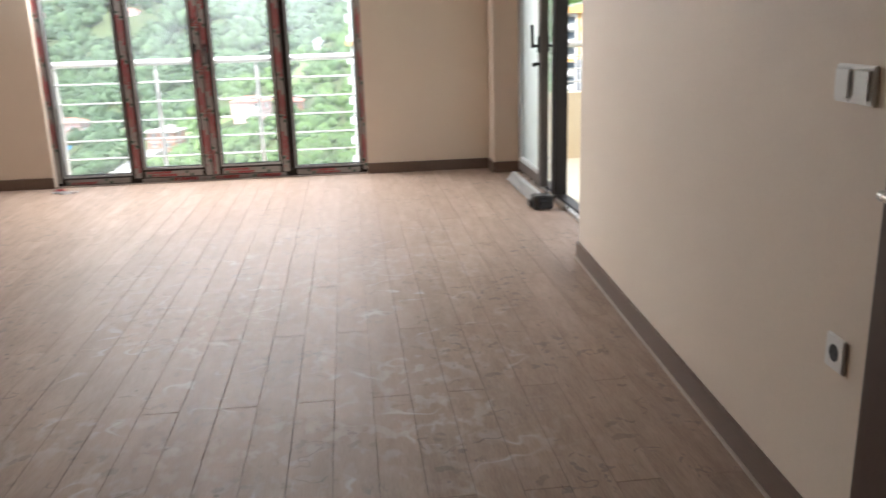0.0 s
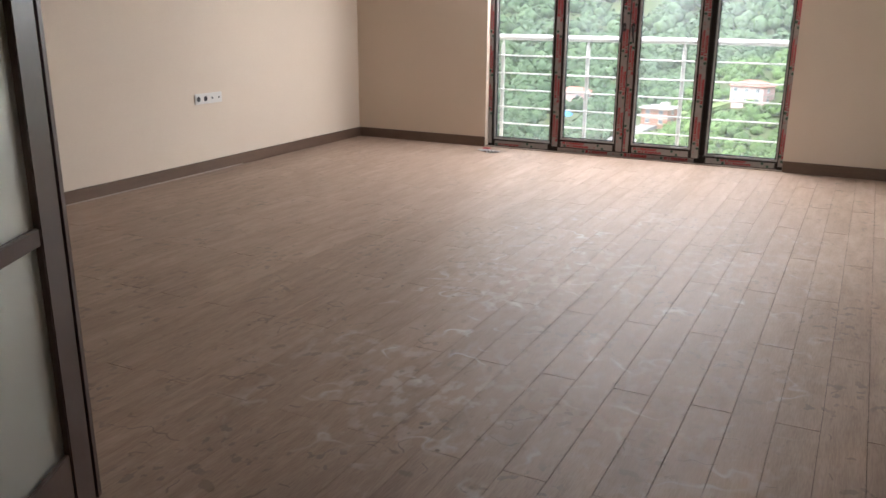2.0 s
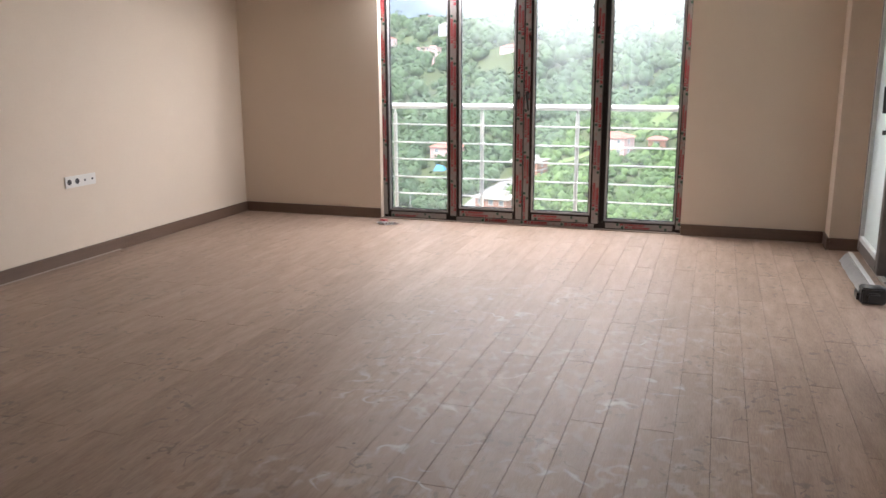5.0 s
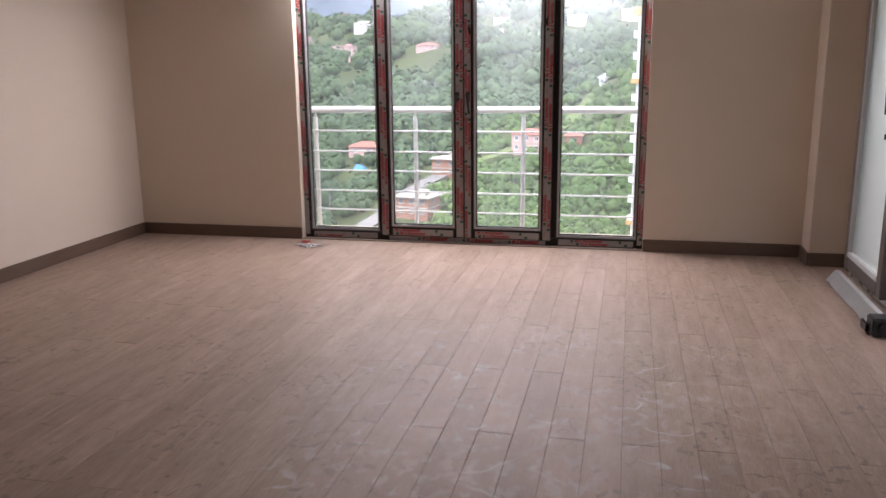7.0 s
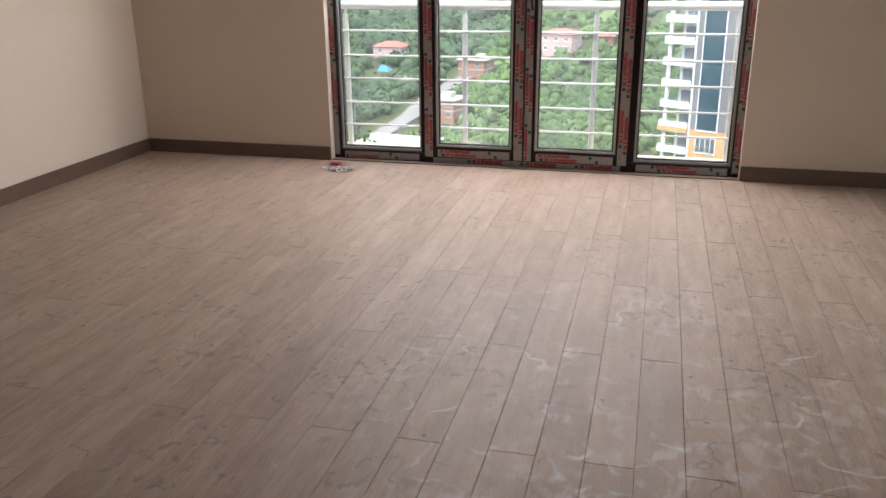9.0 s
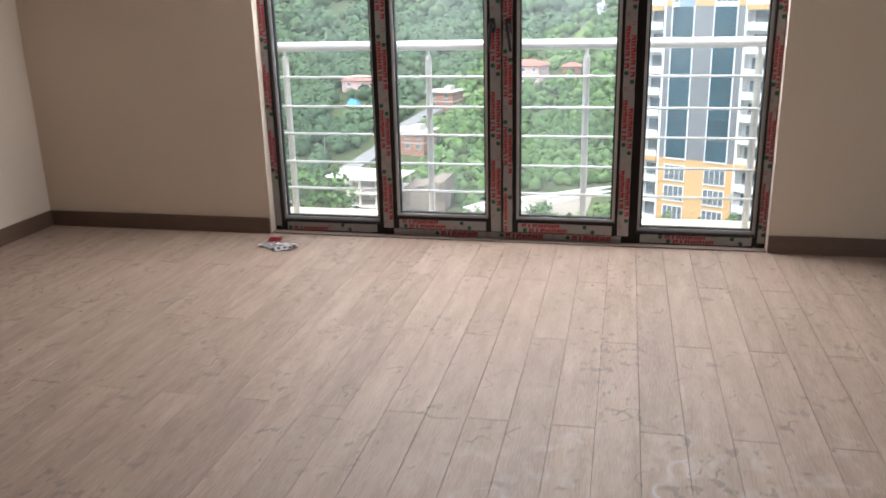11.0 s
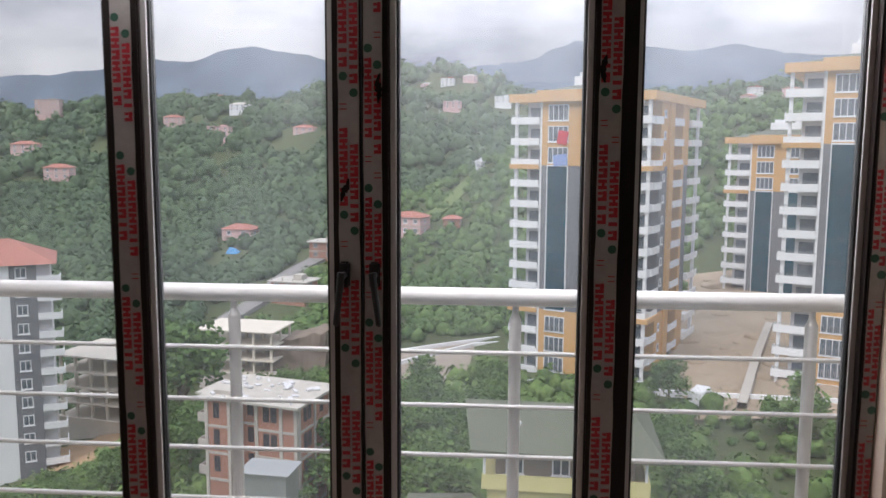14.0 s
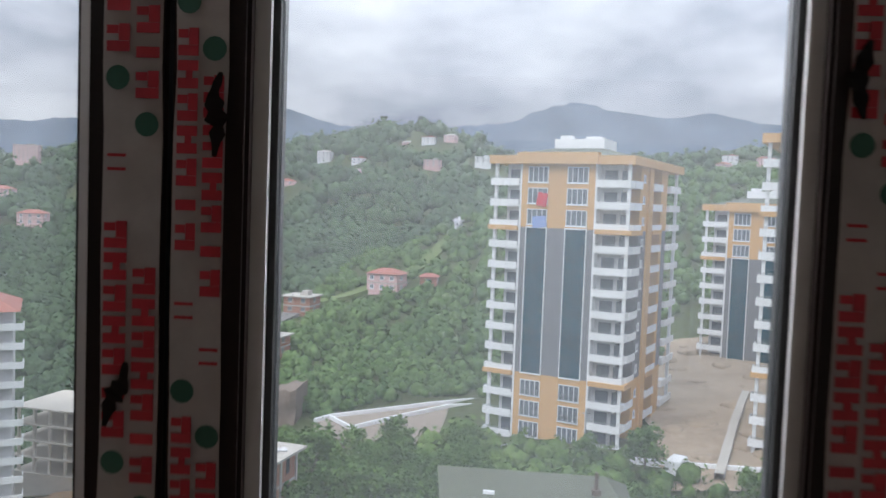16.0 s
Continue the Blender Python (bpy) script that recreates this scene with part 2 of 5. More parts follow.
    # dark heel marks, short scratches and specks
    def minus_half(fac, mid=0.5):
        p = n.new("ShaderNodeMath"); p.operation, p.inputs[1].default_value = "SUBTRACT", mid
        l.new(fac, p.inputs[0])
        q = n.new("ShaderNodeMath"); q.operation = "ABSOLUTE"
        l.new(p.outputs[0], q.inputs[0])
        return q.outputs[0]

    gate2 = ramp(noise_at(2.9, (1, 1, 1), 3.0), 0.52, (0, 0, 0), 0.6, (1, 1, 1))
    heel = mix(1.0, ramp(noise_at(24.0, (1, 0.75, 1), 8.0), 0.57, (0, 0, 0), 0.61, (1, 1, 1)), gate2, "MULTIPLY")
    scr_gate = ramp(noise_at(6.2, (1, 1, 1), 4.0), 0.56, (0, 0, 0), 0.6, (1, 1, 1))
    scratch = mix(1.0, ramp(minus_half(noise_at(4.3, (1, 1, 1), 2.5)), 0.003, (1, 1, 1), 0.009, (0, 0, 0)), scr_gate, "MULTIPLY")
    vor = n.new("ShaderNodeTexVoronoi")
    vor.inputs["Scale"].default_value = 5.0
    l.new(geo.outputs["Position"], vor.inputs["Vector"])
    speck = ramp(vor.outputs["Distance"], 0.03, (1, 1, 1), 0.05, (0, 0, 0))
    for fac, k, col in ((heel, 0.6, (0.15, 0.12, 0.105)), (scratch, 0.6, (0.12, 0.09, 0.075)), (speck, 0.7, (0.09, 0.065, 0.05))):
        w = n.new("ShaderNodeMath"); w.operation, w.inputs[1].default_value = "MULTIPLY", k
        l.new(fac, w.inputs[0])
        tone = mix(w.outputs[0], tone, col)
    l.new(tone, b.inputs["Base Color"])
    b.inputs["Specular IOR Level"].default_value = 0.2
    rr = n.new("ShaderNodeMapRange")
    rr.inputs["To Min"].default_value, rr.inputs["To Max"].default_value = 0.55, 0.75
    l.new(dz.outputs[0], rr.inputs["Value"])
    l.new(rr.outputs["Result"], b.inputs["Roughness"])
    bp = n.new("ShaderNodeBump")
    bp.inputs["Strength"].default_value, bp.inputs["Distance"].default_value = 0.12, 0.001
    l.new(fine, bp.inputs["Height"])
    l.new(bp.outputs["Normal"], b.inputs["Normal"])
    return m


LAMINATE = floor_material()
JOINT = material("dark_joint", (0.06, 0.042, 0.032), 0.8, vary=0.15)


# ---- mesh helpers ----
def box(bm, x0, y0, z0, x1, y1, z1, bevel=0.0):
    vs = [bm.verts.new(p) for p in ((x0, y0, z0), (x1, y0, z0), (x1, y1, z0), (x0, y1, z0), (x0, y0, z1), (x1, y0, z1), (x1, y1, z1), (x0, y1, z1))]
    fs = [bm.faces.new([vs[i] for i in q]) for q in ((3, 2, 1, 0), (4, 5, 6, 7), (0, 1, 5, 4), (1, 2, 6, 5), (2, 3, 7, 6), (3, 0, 4, 7))]
    if bevel:
        es = list({e for f in fs for e in f.edges})
        bmesh.ops.bevel(bm, geom=es, offset=bevel, segments=2, affect="EDGES", clamp_overlap=True)
    return bm


def boxes(*rows, bevel=0.0):
    bm = bmesh.new()
    for r in rows:
        box(bm, *r, bevel=bevel)
    return bm


def tube(bm, a, b, r, seg=16, r2=None):
    a, b = Vector(a), Vector(b)
    m = (b - a).to_track_quat("Z", "Y").to_matrix().to_4x4()
    m.translation = (a + b) / 2
    bmesh.ops.create_cone(bm, cap_ends=True, segments=seg, radius1=r, radius2=r if r2 is None else r2, depth=(b - a).length, matrix=m)
    return bm


def smooth(me, angle=40):
    for p in me.polygons:
        p.use_smooth = True
    me.set_sharp_from_angle(angle=radians(angle))


def mesh_of(name, bm, mat, shade=False):
    me = bpy.data.meshes.new(name)
    bm.to_mesh(me)
    bm.free()
    me.materials.append(mat)
    if shade:
        smooth(me)
    return me


def part(name, bm, mat, parent, label="", shade=False, at=None):
    ob = new(name, mesh_of(name, bm, mat, shade))
    ob.parent = parent
    if at is not None:
        ob.matrix_basis = at
    return tagged(ob, label)


def thing(name, label, category, at=None, group="", kind=""):
    ob = new(name)
    ob.empty_display_size = 0.1
    if at is not None:
        ob.matrix_basis = at
    return tagged(ob, label, category, group, kind)


def solid(name, bm, mat, label, category, kind="structure", shade=False):
    return tagged(new(name, mesh_of(name, bm, mat, shade)), label, category, "", kind)


# ---- the room ----
XL, XR, YB, YH, H = -1.527, 3.79, -6.793, -9.6, 2.78
XA, XB = 3.568, 3.773                    # near stretch of the east wall runs slightly askew
WX0, WX1, WTOP = -0.068, 2.668, 2.42      # window opening
NY0, NY1, NX = -3.08, -0.26, 4.06       # niche of the balcony door
TH = 0.28
# window wall with the opening
solid("wall_north", boxes((XL - 0.2, 0, -0.15, WX0, TH, H), (WX1, 0, -0.15, XR + 0.4, TH, H), (WX0, 0, WTOP, WX1, TH, H), (WX0, 0.0, -0.15, WX1, TH, -0.004)), PLASTER, "cream painted plaster wall round the french window", "wall")
solid("wall_west", boxes((XL - 0.2, YB - 0.2, -0.15, XL, 0, H)), PLASTER, "plain cream painted plaster side wall", "wall")
solid("wall_east", boxes((XR, NY1, -0.15, XR + 0.4, 0, H), (XR + 0.08, NY0, 2.32, XR + 0.4, NY1, H), (NX - 0.02, NY1 - 0.2, 0.0, XR + 0.4, NY1, 2.32)), PLASTER, "cream painted plaster wall with the balcony door", "wall")
def prism(pts, z0, z1):
    bm = bmesh.new()
    lo, hi = [bm.verts.new((x, y, z0)) for x, y in pts], [bm.verts.new((x, y, z1)) for x, y in pts]
    bm.faces.new(lo[::-1]), bm.faces.new(hi)
    for i in range(len(pts)):
        j = (i + 1) % len(pts)
        bm.faces.new((lo[i], lo[j], hi[j], hi[i]))
    return bm


solid("wall_east_near", prism([(XA, YB - 0.2), (XR + 0.4, YB - 0.2), (XR + 0.4, NY0), (XB, NY0)], -0.15, H), PLASTER, "cream painted plaster wall with switches", "wall")
DX0, DX1 = 1.844, 3.525
solid("wall_south", boxes((XL, YB - 0.2, -0.15, DX0, YB, H), (DX1, YB - 0.2, -0.15, XA, YB, H), (DX0, YB - 0.2, 2.12, DX1, YB, H)), PLASTER, "cream painted plaster wall round the double door", "wall")
solid("ceiling", boxes((XL - 0.2, YH, H, XR + 0.4, TH, H + 0.12)), CEIL, "white painted flat ceiling", "ceiling")
solid("hall_wall_west", boxes((0.2, YH, -0.15, 0.4, YB - 0.2, H)), PLASTER, "cream painted hallway wall", "wall")
solid("hall_wall_east", boxes((XR + 0.02, YH, -0.15, XR + 0.22, YB - 0.2, H)), PLASTER, "cream painted hallway wall", "wall")
solid("hall_wall_south", boxes((0.2, YH - 0.2, -0.15, XR + 0.22, YH, H)), PLASTER, "cream painted hallway end wall", "wall")

# skirting, 9.5 cm, with a small top lip
SK, SD = 0.095, 0.016
def skirting(name, rows):
    bm = bmesh.new()
    for x0, y0, x1, y1 in rows:
        box(bm, x0, y0, 0.0, x1, y1, SK, bevel=0.004)
    return solid(name, bm, BASE, "brown laminate skirting board along the wall", "skirting")
skirting("baseboard_north", [(XL + SD, -SD, WX0 - 0.002, -0.0005), (WX1 + 0.002, -SD, XR - SD, -0.0005)])
# paler strip along the foot of the west and near east boards
FOOT_PALE = material("pale_foot_strip", (0.40, 0.335, 0.28), 0.6, vary=0.15, scale=9, fine=60)
west_board = skirting("baseboard_west", [(XL + 0.0005, YB, XL + SD, -0.0005)])
part("foot_seal", box(bmesh.new(), XL + SD + 0.0005, YB + 0.4, 0.0, XL + SD + 0.007, -1.9, 0.009, bevel=0.003), FOOT_PALE, west_board, "pale line along the skirting foot")
skirting("baseboard_east", [(XR - SD, NY1 - SD, XR - 0.0005, -0.0005), (XR, NY1 - SD, NX - 0.022, NY1 - 0.0005)])
skirting("baseboard_south", [(XL + SD, YB + 0.0005, DX0 - 0.09, YB + SD)])

def xwall(y):
    return XA + (y - (YB - 0.2)) * (XB - XA) / (NY0 - YB + 0.2)


EAST_TURN = -math.degrees(math.atan2(XB - XA, NY0 - YB + 0.2))
near_end = YB + 0.03
east_board = solid("baseboard_east_near", prism([(xwall(near_end) - SD, near_end), (xwall(near_end) - 0.0005, near_end), (XB - 0.0005, NY0 - 0.001), (XB - SD, NY0 - 0.001)], 0.0, SK), BASE, "brown laminate skirting board along the wall", "skirting")
part("foot_seal", prism([(xwall(near_end) - SD - 0.009, near_end), (xwall(near_end) - SD - 0.0005, near_end), (XB - SD - 0.0005, NY0 - 0.001), (XB - SD - 0.009, NY0 - 0.001)], 0.0, 0.010), FOOT_PALE, east_board, "pale line along the skirting foot")

# ---- french window ----
window_1 = thing("window_1", "four-part dark brown french window with printed protective film", "window", kind="structure")
FY0, FY1 = 0.062, 0.15      # outer frame, front and back
SY0, SY1 = 0.036, 0.10      # sashes stand proud of it
ZT = WTOP


def word(bm, cx, cz, y, length, width, upright):
    """A printed mark as a row of seven plain bold shapes on the film's face."""
    step = length / 7
    for i in range(7):
        if i == 1:
            rows = ((-0.02, 0.17, -0.5, 0.5),)
        elif i % 2:
            rows = ((-0.27, 0.16, -0.5, 0.5), (0.27, 0.16, -0.5, 0.5), (0.0, 0.12, -0.1, 0.22))
        else:
            rows = ((-0.27, 0.16, -0.5, 0.5), (0.16, 0.26, 0.02, 0.5), (0.24, 0.13, -0.5, 0.0))
        for k, h, w0, w1 in rows:
            a, b = (i - 3 + k - h) * step, (i - 3 + k + h) * step
            if upright:
                box(bm, cx + w0 * width, y - 0.0006, cz + a, cx + w1 * width, y, cz + b)
            else:
                box(bm, cx + a, y - 0.0006, cz + w0 * width, cx + b, y, cz + w1 * width)


def disc(bm, cx, cz, y, r):
    bmesh.ops.create_circle(bm, cap_ends=True, segments=14, radius=r, matrix=Matrix.Translation((cx, y, cz)) @ Matrix.Rotation(radians(90), 4, "X"))


def film_on(parent, x0, x1, z0, z1, y, phase=0.0, cols=2, way=1):
    """Protective film with red and green print on one face of a profile."""
    rnd = random.Random(int((x0 * 7 + z0 * 3 + 20) * 100))
    up = (z1 - z0) > (x1 - x0)
    bm = bmesh.new()
    n = max(2, int((z1 - z0 if up else x1 - x0) / 0.06))
    rows = []
    for i in range(n + 1):
        k = i / n
        w = rnd.uniform(-0.0015, 0.0015)
        a = (x0 + w, y - 0.0008 - rnd.uniform(0, 0.0007), z0 + (z1 - z0) * k) if up else (x0 + (x1 - x0) * k, y - 0.0008 - rnd.uniform(0, 0.0007), z0 + w)
        b = (x1 + w, y - 0.0008 - rnd.uniform(0, 0.0007), z0 + (z1 - z0) * k) if up else (x0 + (x1 - x0) * k, y - 0.0008 - rnd.uniform(0, 0.0007), z1 + w)
        rows.append((bm.verts.new(a), bm.verts.new(b)))
    for (a, b), (c, d) in zip(rows, rows[1:]):
        bm.faces.new((a, b, d, c) if up else (a, c, d, b))
    fil = part("protective_film", bm, FILM, parent, "grey-white printed protective film", shade=True)
    red, green = bmesh.new(), bmesh.new()
    wide = (x1 - x0) if up else (z1 - z0)
    long0, long1 = (z0, z1) if up else (x0, x1)
    for c in range(cols):
        off = ((c + 0.5) / cols) * wide
        s = long0 + phase % 0.366 - c * 0.043 - 0.37
        while s < long1 + 0.2:
            for q, what in ((s, "w"), (s + way * 0.238, "d"), (s + way * 0.16, "b")):
                if what == "w" and q - 0.108 > long0 and q + 0.108 < long1:
                    if up:
                        word(red, x0 + off, q, y - 0.0022, 0.212, wide / cols * 0.78, True)
                    else:
                        word(red, q, z0 + off, y - 0.0022, 0.212, wide / cols * 0.78, False)
                if what == "d" and q - 0.012 > long0 and q + 0.012 < long1:
                    p = (x0 + off, q) if up else (q, z0 + off)
                    disc(green, p[0], p[1], y - 0.0024, 0.0115)
                if what == "b" and q - 0.02 > long0 and q + 0.02 < long1 and (c + int(s * 10)) % 2 == 0:
                    cx, cz = (x0 + off, q) if up else (q, z0 + off)
                    box(red, cx - 0.009, y - 0.0028, cz - 0.009, cx + 0.009, y - 0.0022, cz - 0.006)
                    box(red, cx - 0.009, y - 0.0028, cz + 0.004, cx + 0.009, y - 0.0022, cz + 0.007)
            s += 0.366
    if len(red.verts):
        part("red_print", red, PRINT, fil)
    else:
        red.free()
    if len(green.verts):
        part("green_print", green, PRINT_GREEN, fil)
    else:
        green.free()


def profile(name, x0, x1, z0, z1, y0, y1, parent, chamfer=0.006):
    return part(name, box(bmesh.new(), x0, y0, z0, x1, y1, z1, bevel=chamfer), FOIL, parent)


# outer frame
profile("frame_stile", WX0, -0.018, 0, ZT, FY0, FY1, window_1)
profile("frame_stile", 2.618, WX1, 0, ZT, FY0, FY1, window_1)
profile("mullion", 0.575, 0.650, 0.07, ZT - 0.07, FY0, FY1, window_1)
profile("mullion", 1.935, 2.012, 0.07, ZT - 0.07, FY0, FY1, window_1)
profile("frame_sill", -0.018, 2.618, 0, 0.068, FY0, FY1, window_1)
profile("frame_head", -0.018, 2.618, ZT - 0.068, ZT, FY0, FY1, window_1)
film_on(window_1, WX0 + 0.004, -0.026, 0.03, ZT - 0.03, FY0, 0.10)
film_on(window_1, 2.626, WX1 - 0.004, 0.03, ZT - 0.03, FY0, 0.22)
film_on(window_1, 0.01, 0.56, 0.012, 0.058, FY0, 0.15)
film_on(window_1, 2.03, 2.60, 0.012, 0.058, FY0, 0.28)
film_on(window_1, 0.66, 1.93, 0.004, 0.040, FY0, 0.02, 1)


def pane(parent, x0, x1, z0, z1, y):
    """Double glazing: gasket, pale spacer, and two sheets of glass."""
    def ring(name, mat, d0, d1, ya, yb):
        a, b = d0, d1
        bm = boxes((x0 + a, ya, z0 + a, x0 + b, yb, z1 - a), (x1 - b, ya, z0 + a, x1 - a, yb, z1 - a),
                   (x0 + b, ya, z0 + a, x1 - b, yb, z0 + b), (x0 + b, ya, z1 - b, x1 - b, yb, z1 - a))
        part(name, bm, mat, parent)
    ring("glazing_bead", BEAD, -0.012, 0.003, y - 0.02, y + 0.02)
    ring("gasket", GASKET, 0.003, 0.010, y - 0.011, y - 0.0035)
    ring("spacer", GASKET, 0.003, 0.012, y + 0.001, y + 0.013)
    g = part("pane", boxes((x0, y - 0.003, z0, x1, y, z1)), GLASS, parent)
    g.visible_shadow = False


pane(window_1, -0.006, 0.563, 0.080, ZT - 0.080, 0.118)
pane(window_1, 2.024, 2.606, 0.080, ZT - 0.080, 0.118)


def handle(parent, x, z, tilt):
    """Black lever handle on its back plate, lever hanging down."""
    y = SY0
    bm = box(bmesh.new(), x - 0.015, y - 0.013, z - 0.036, x + 0.015, y, z + 0.036, bevel=0.005)
    pl = part("handle_plate", bm, BLACKM, parent, "black handle plate", shade=True)
    bm = bmesh.new()
    tube(bm, (x, y - 0.012, z), (x, y - 0.05, z), 0.009, 14)
    dx = math.sin(radians(tilt)) * 0.125
    dz = math.cos(radians(tilt)) * 0.125
    tube(bm, (x, y - 0.05, z + 0.012), (x + dx, y - 0.056, z - dz), 0.0105, 14, 0.008)
    bmesh.ops.create_uvsphere(bm, u_segments=12, v_segments=8, radius=0.0085, matrix=Matrix.Translation((x + dx, y - 0.056, z - dz)))
    part("handle_lever", bm, BLACKM, pl, "black handle lever", shade=True)


def sash(x0, x1, gx0, gx1, hx, tilt, phase):
    s = part("sash", boxes((x0, SY0, 0.046, gx0 - 0.012, SY1, ZT - 0.046), (gx1 + 0.012, SY0, 0.046, x1, SY1, ZT - 0.046),
                           (gx0 - 0.012, SY0, 0.046, gx1 + 0.012, SY1, 0.119), (gx0 - 0.012, SY0, ZT - 0.119, gx1 + 0.012, SY1, ZT - 0.046), bevel=0.004), FOIL, window_1)
    pane(s, gx0, gx1, 0.131, ZT - 0.131, 0.072)
    film_on(s, x0 + 0.004, gx0 - 0.032, 0.05, ZT - 0.06, SY0, phase[0], way=phase[2])
    film_on(s, gx1 + 0.028, x1 - 0.004, 0.05, ZT - 0.06, SY0, phase[1], way=phase[3])
    film_on(s, gx0, gx1, 0.052, 0.104, SY0, 0.17)
    handle(s, hx, 1.155, tilt)


sash(0.606, 1.2855, 0.699, 1.197, 1.240, -7, (0.20, 0.301, -1, 1))
sash(1.2895, 1.972, 1.375, 1.881, 1.322, 8, (0.117, 0.26, -1, 1))
# dark places where the film has torn away
def film_tear(pts, label):
    bm = bmesh.new()
    rnd = random.Random(len(pts) * 7)
    prev = None
    c = [Vector((x, 0, z)) for x, z in pts]
    path = [a.lerp(b, i / 4) for a, b in zip(c, c[1:]) for i in range(4)] + [c[-1]]
    for i, p in enumerate(path):
        d = path[min(i + 1, len(path) - 1)] - path[max(i - 1, 0)]
        k = min(i, len(path) - 1 - i) / len(path) * 2
        sd = Vector((-d.z, 0, d.x)).normalized() * (0.003 + 0.008 * k) * rnd.uniform(0.6, 1.3)
        cur = [bm.verts.new((*(p + s * sd).xz, 0)) for s in (-1, 1)]
        for v in cur:
            v.co = Vector((v.co.x, SY0 - 0.0045 - rnd.uniform(0, 0.002), v.co.y))
        if prev:
            bm.faces.new((prev[0], prev[1], cur[1], cur[0]))
        prev = cur
    bmesh.ops.solidify(bm, geom=bm.faces[:], thickness=0.0008)
    part("film_tear", bm, FOIL, window_1, label)


film_tear([(1.232, 1.352), (1.238, 1.378), (1.250, 1.395), (1.252, 1.415)], "dark tear in the protective film")
film_tear([(1.333, 1.612), (1.336, 1.64), (1.331, 1.668), (1.338, 1.69)], "dark tear in the protective film")
film_tear([(1.922, 1.665), (1.915, 1.70), (1.925, 1.735)], "dark tear in the protective film")
# white silicone and plaster edge at the foot of the window
solid("trim_window_foot", boxes((WX0, 0.0005, 0.0, WX1, 0.058, 0.006)), THRESH, "grey-brown threshold strip under the french window", "threshold")

# ---- french balcony with its railing ----
solid("balcony_ledge", boxes((WX0 - 0.6, TH, -0.32, WX1 + 0.6, 0.66, -0.012)), CREAM, "cream rendered balcony ledge outside the window", "balcony")
rail = thing("balcony_railing", "white painted tubular steel balcony railing", "railing", pose(0, 0.385, 0))
part("top_rail", tube(bmesh.new(), (-0.50, 0, 1.036), (3.1, 0, 1.036), 0.028, 20), RAILP, rail, shade=True)
for x in (-0.062, 0.812, 1.708, 2.606):
    bm = bmesh.new()
    tube(bm, (x, 0, -0.012), (x, 0, 0.965), 0.019, 16)
    tube(bm, (x, 0, 0.965), (x, 0, 0.985), 0.019, 16, 0.010)
    tube(bm, (x, 0, 0.985), (x, 0, 1.02), 0.010, 12)
    tube(bm, (x, 0, -0.012), (x, 0, -0.002), 0.036, 16)
    part("post", bm, RAILP, rail, shade=True)
for z in (0.862, 0.690, 0.527, 0.356, 0.192):
    part("bar", tube(bmesh.new(), (-0.50, -0.018, z), (3.1, -0.018, z), 0.0075, 10), RAILP, rail, shade=True)

# ---- balcony door in its niche: a sliding sash parked in front of the fixed light ----
door_1 = thing("door_1", "dark brown sliding balcony door standing open", "door", kind="structure")
FX = NX - 0.02
RX = 3.915
fr = part("door_frame", boxes((FX, NY0, 0.0, FX + 0.08, NY0 + 0.06, 2.3), (FX, NY1 - 0.26, 0.0, FX + 0.08, NY1 - 0.2, 2.3), (FX, NY0 + 0.06, 2.24, FX + 0.08, NY1 - 0.26, 2.3),
                         (FX, NY0 + 0.06, 0.0, FX + 0.08, NY1 - 0.26, 0.035), (FX - 0.02, -1.51, 0.035, FX + 0.08, -1.42, 2.24), bevel=0.004), FOIL, door_1)
part("threshold_track", boxes((FX - 0.035, NY0 + 0.01, 0.0, FX - 0.003, NY1 - 0.21, 0.022), (FX - 0.022, NY0 + 0.01, 0.022, FX - 0.016, NY1 - 0.21, 0.03)), SILVER, door_1, "scuffed aluminium slide track")
g = part("fixed_pane", boxes((FX + 0.036, -1.42, 0.035, FX + 0.042, NY1 - 0.26, 2.24)), GLASS, door_1)
g.visible_shadow = False
SX = 3.95
SYA, SYB = -1.36, -0.54
CY = -1.845
sl = part("sliding_sash", boxes((SX, SYA, 0.07, SX + 0.06, SYA + 0.085, 2.27), (SX, SYB - 0.085, 0.07, SX + 0.06, SYB, 2.27), (SX, SYA + 0.085, 0.07, SX + 0.06, SYB - 0.085, 0.155), (SX, SYA + 0.085, 2.185, SX + 0.06, SYB - 0.085, 2.27), bevel=0.004), TAUPE, door_1)
part("glazing_bead", boxes((SX - 0.004, SYA + 0.085, 0.155, SX + 0.03, SYB - 0.085, 0.19), (SX - 0.004, SYB - 0.105, 0.19, SX + 0.03, SYB - 0.085, 2.185), bevel=0.003), BEAD, sl, "pale film-covered glazing bead")
g = part("pane", boxes((SX + 0.02, SYA + 0.085, 0.155, SX + 0.026, SYB - 0.085, 2.185)), FROST, sl, "dusty glass pane")
g.visible_shadow = False
bm = bmesh.new()
for sgn in (-1, 1):
    x = SX if sgn < 0 else SX + 0.06
    tube(bm, (x, SYA + 0.04, 1.12), (x + sgn * 0.05, SYA + 0.04, 1.12), 0.011, 12)
    tube(bm, (x + sgn * 0.05, SYA + 0.04, 1.105), (x + sgn * 0.052, SYA + 0.05, 1.27), 0.012, 12)
    box(bm, min(x, x + sgn * 0.012), SYA + 0.024, 1.07, max(x, x + sgn * 0.012), SYA + 0.056, 1.19)
part("handle", bm, BLACKM, sl, "black upturned pull handle", shade=True)
bm = bmesh.new()
tube(bm, (SX, SYA + 0.04, 0.99), (SX - 0.03, SYA + 0.04, 0.99), 0.012, 12)
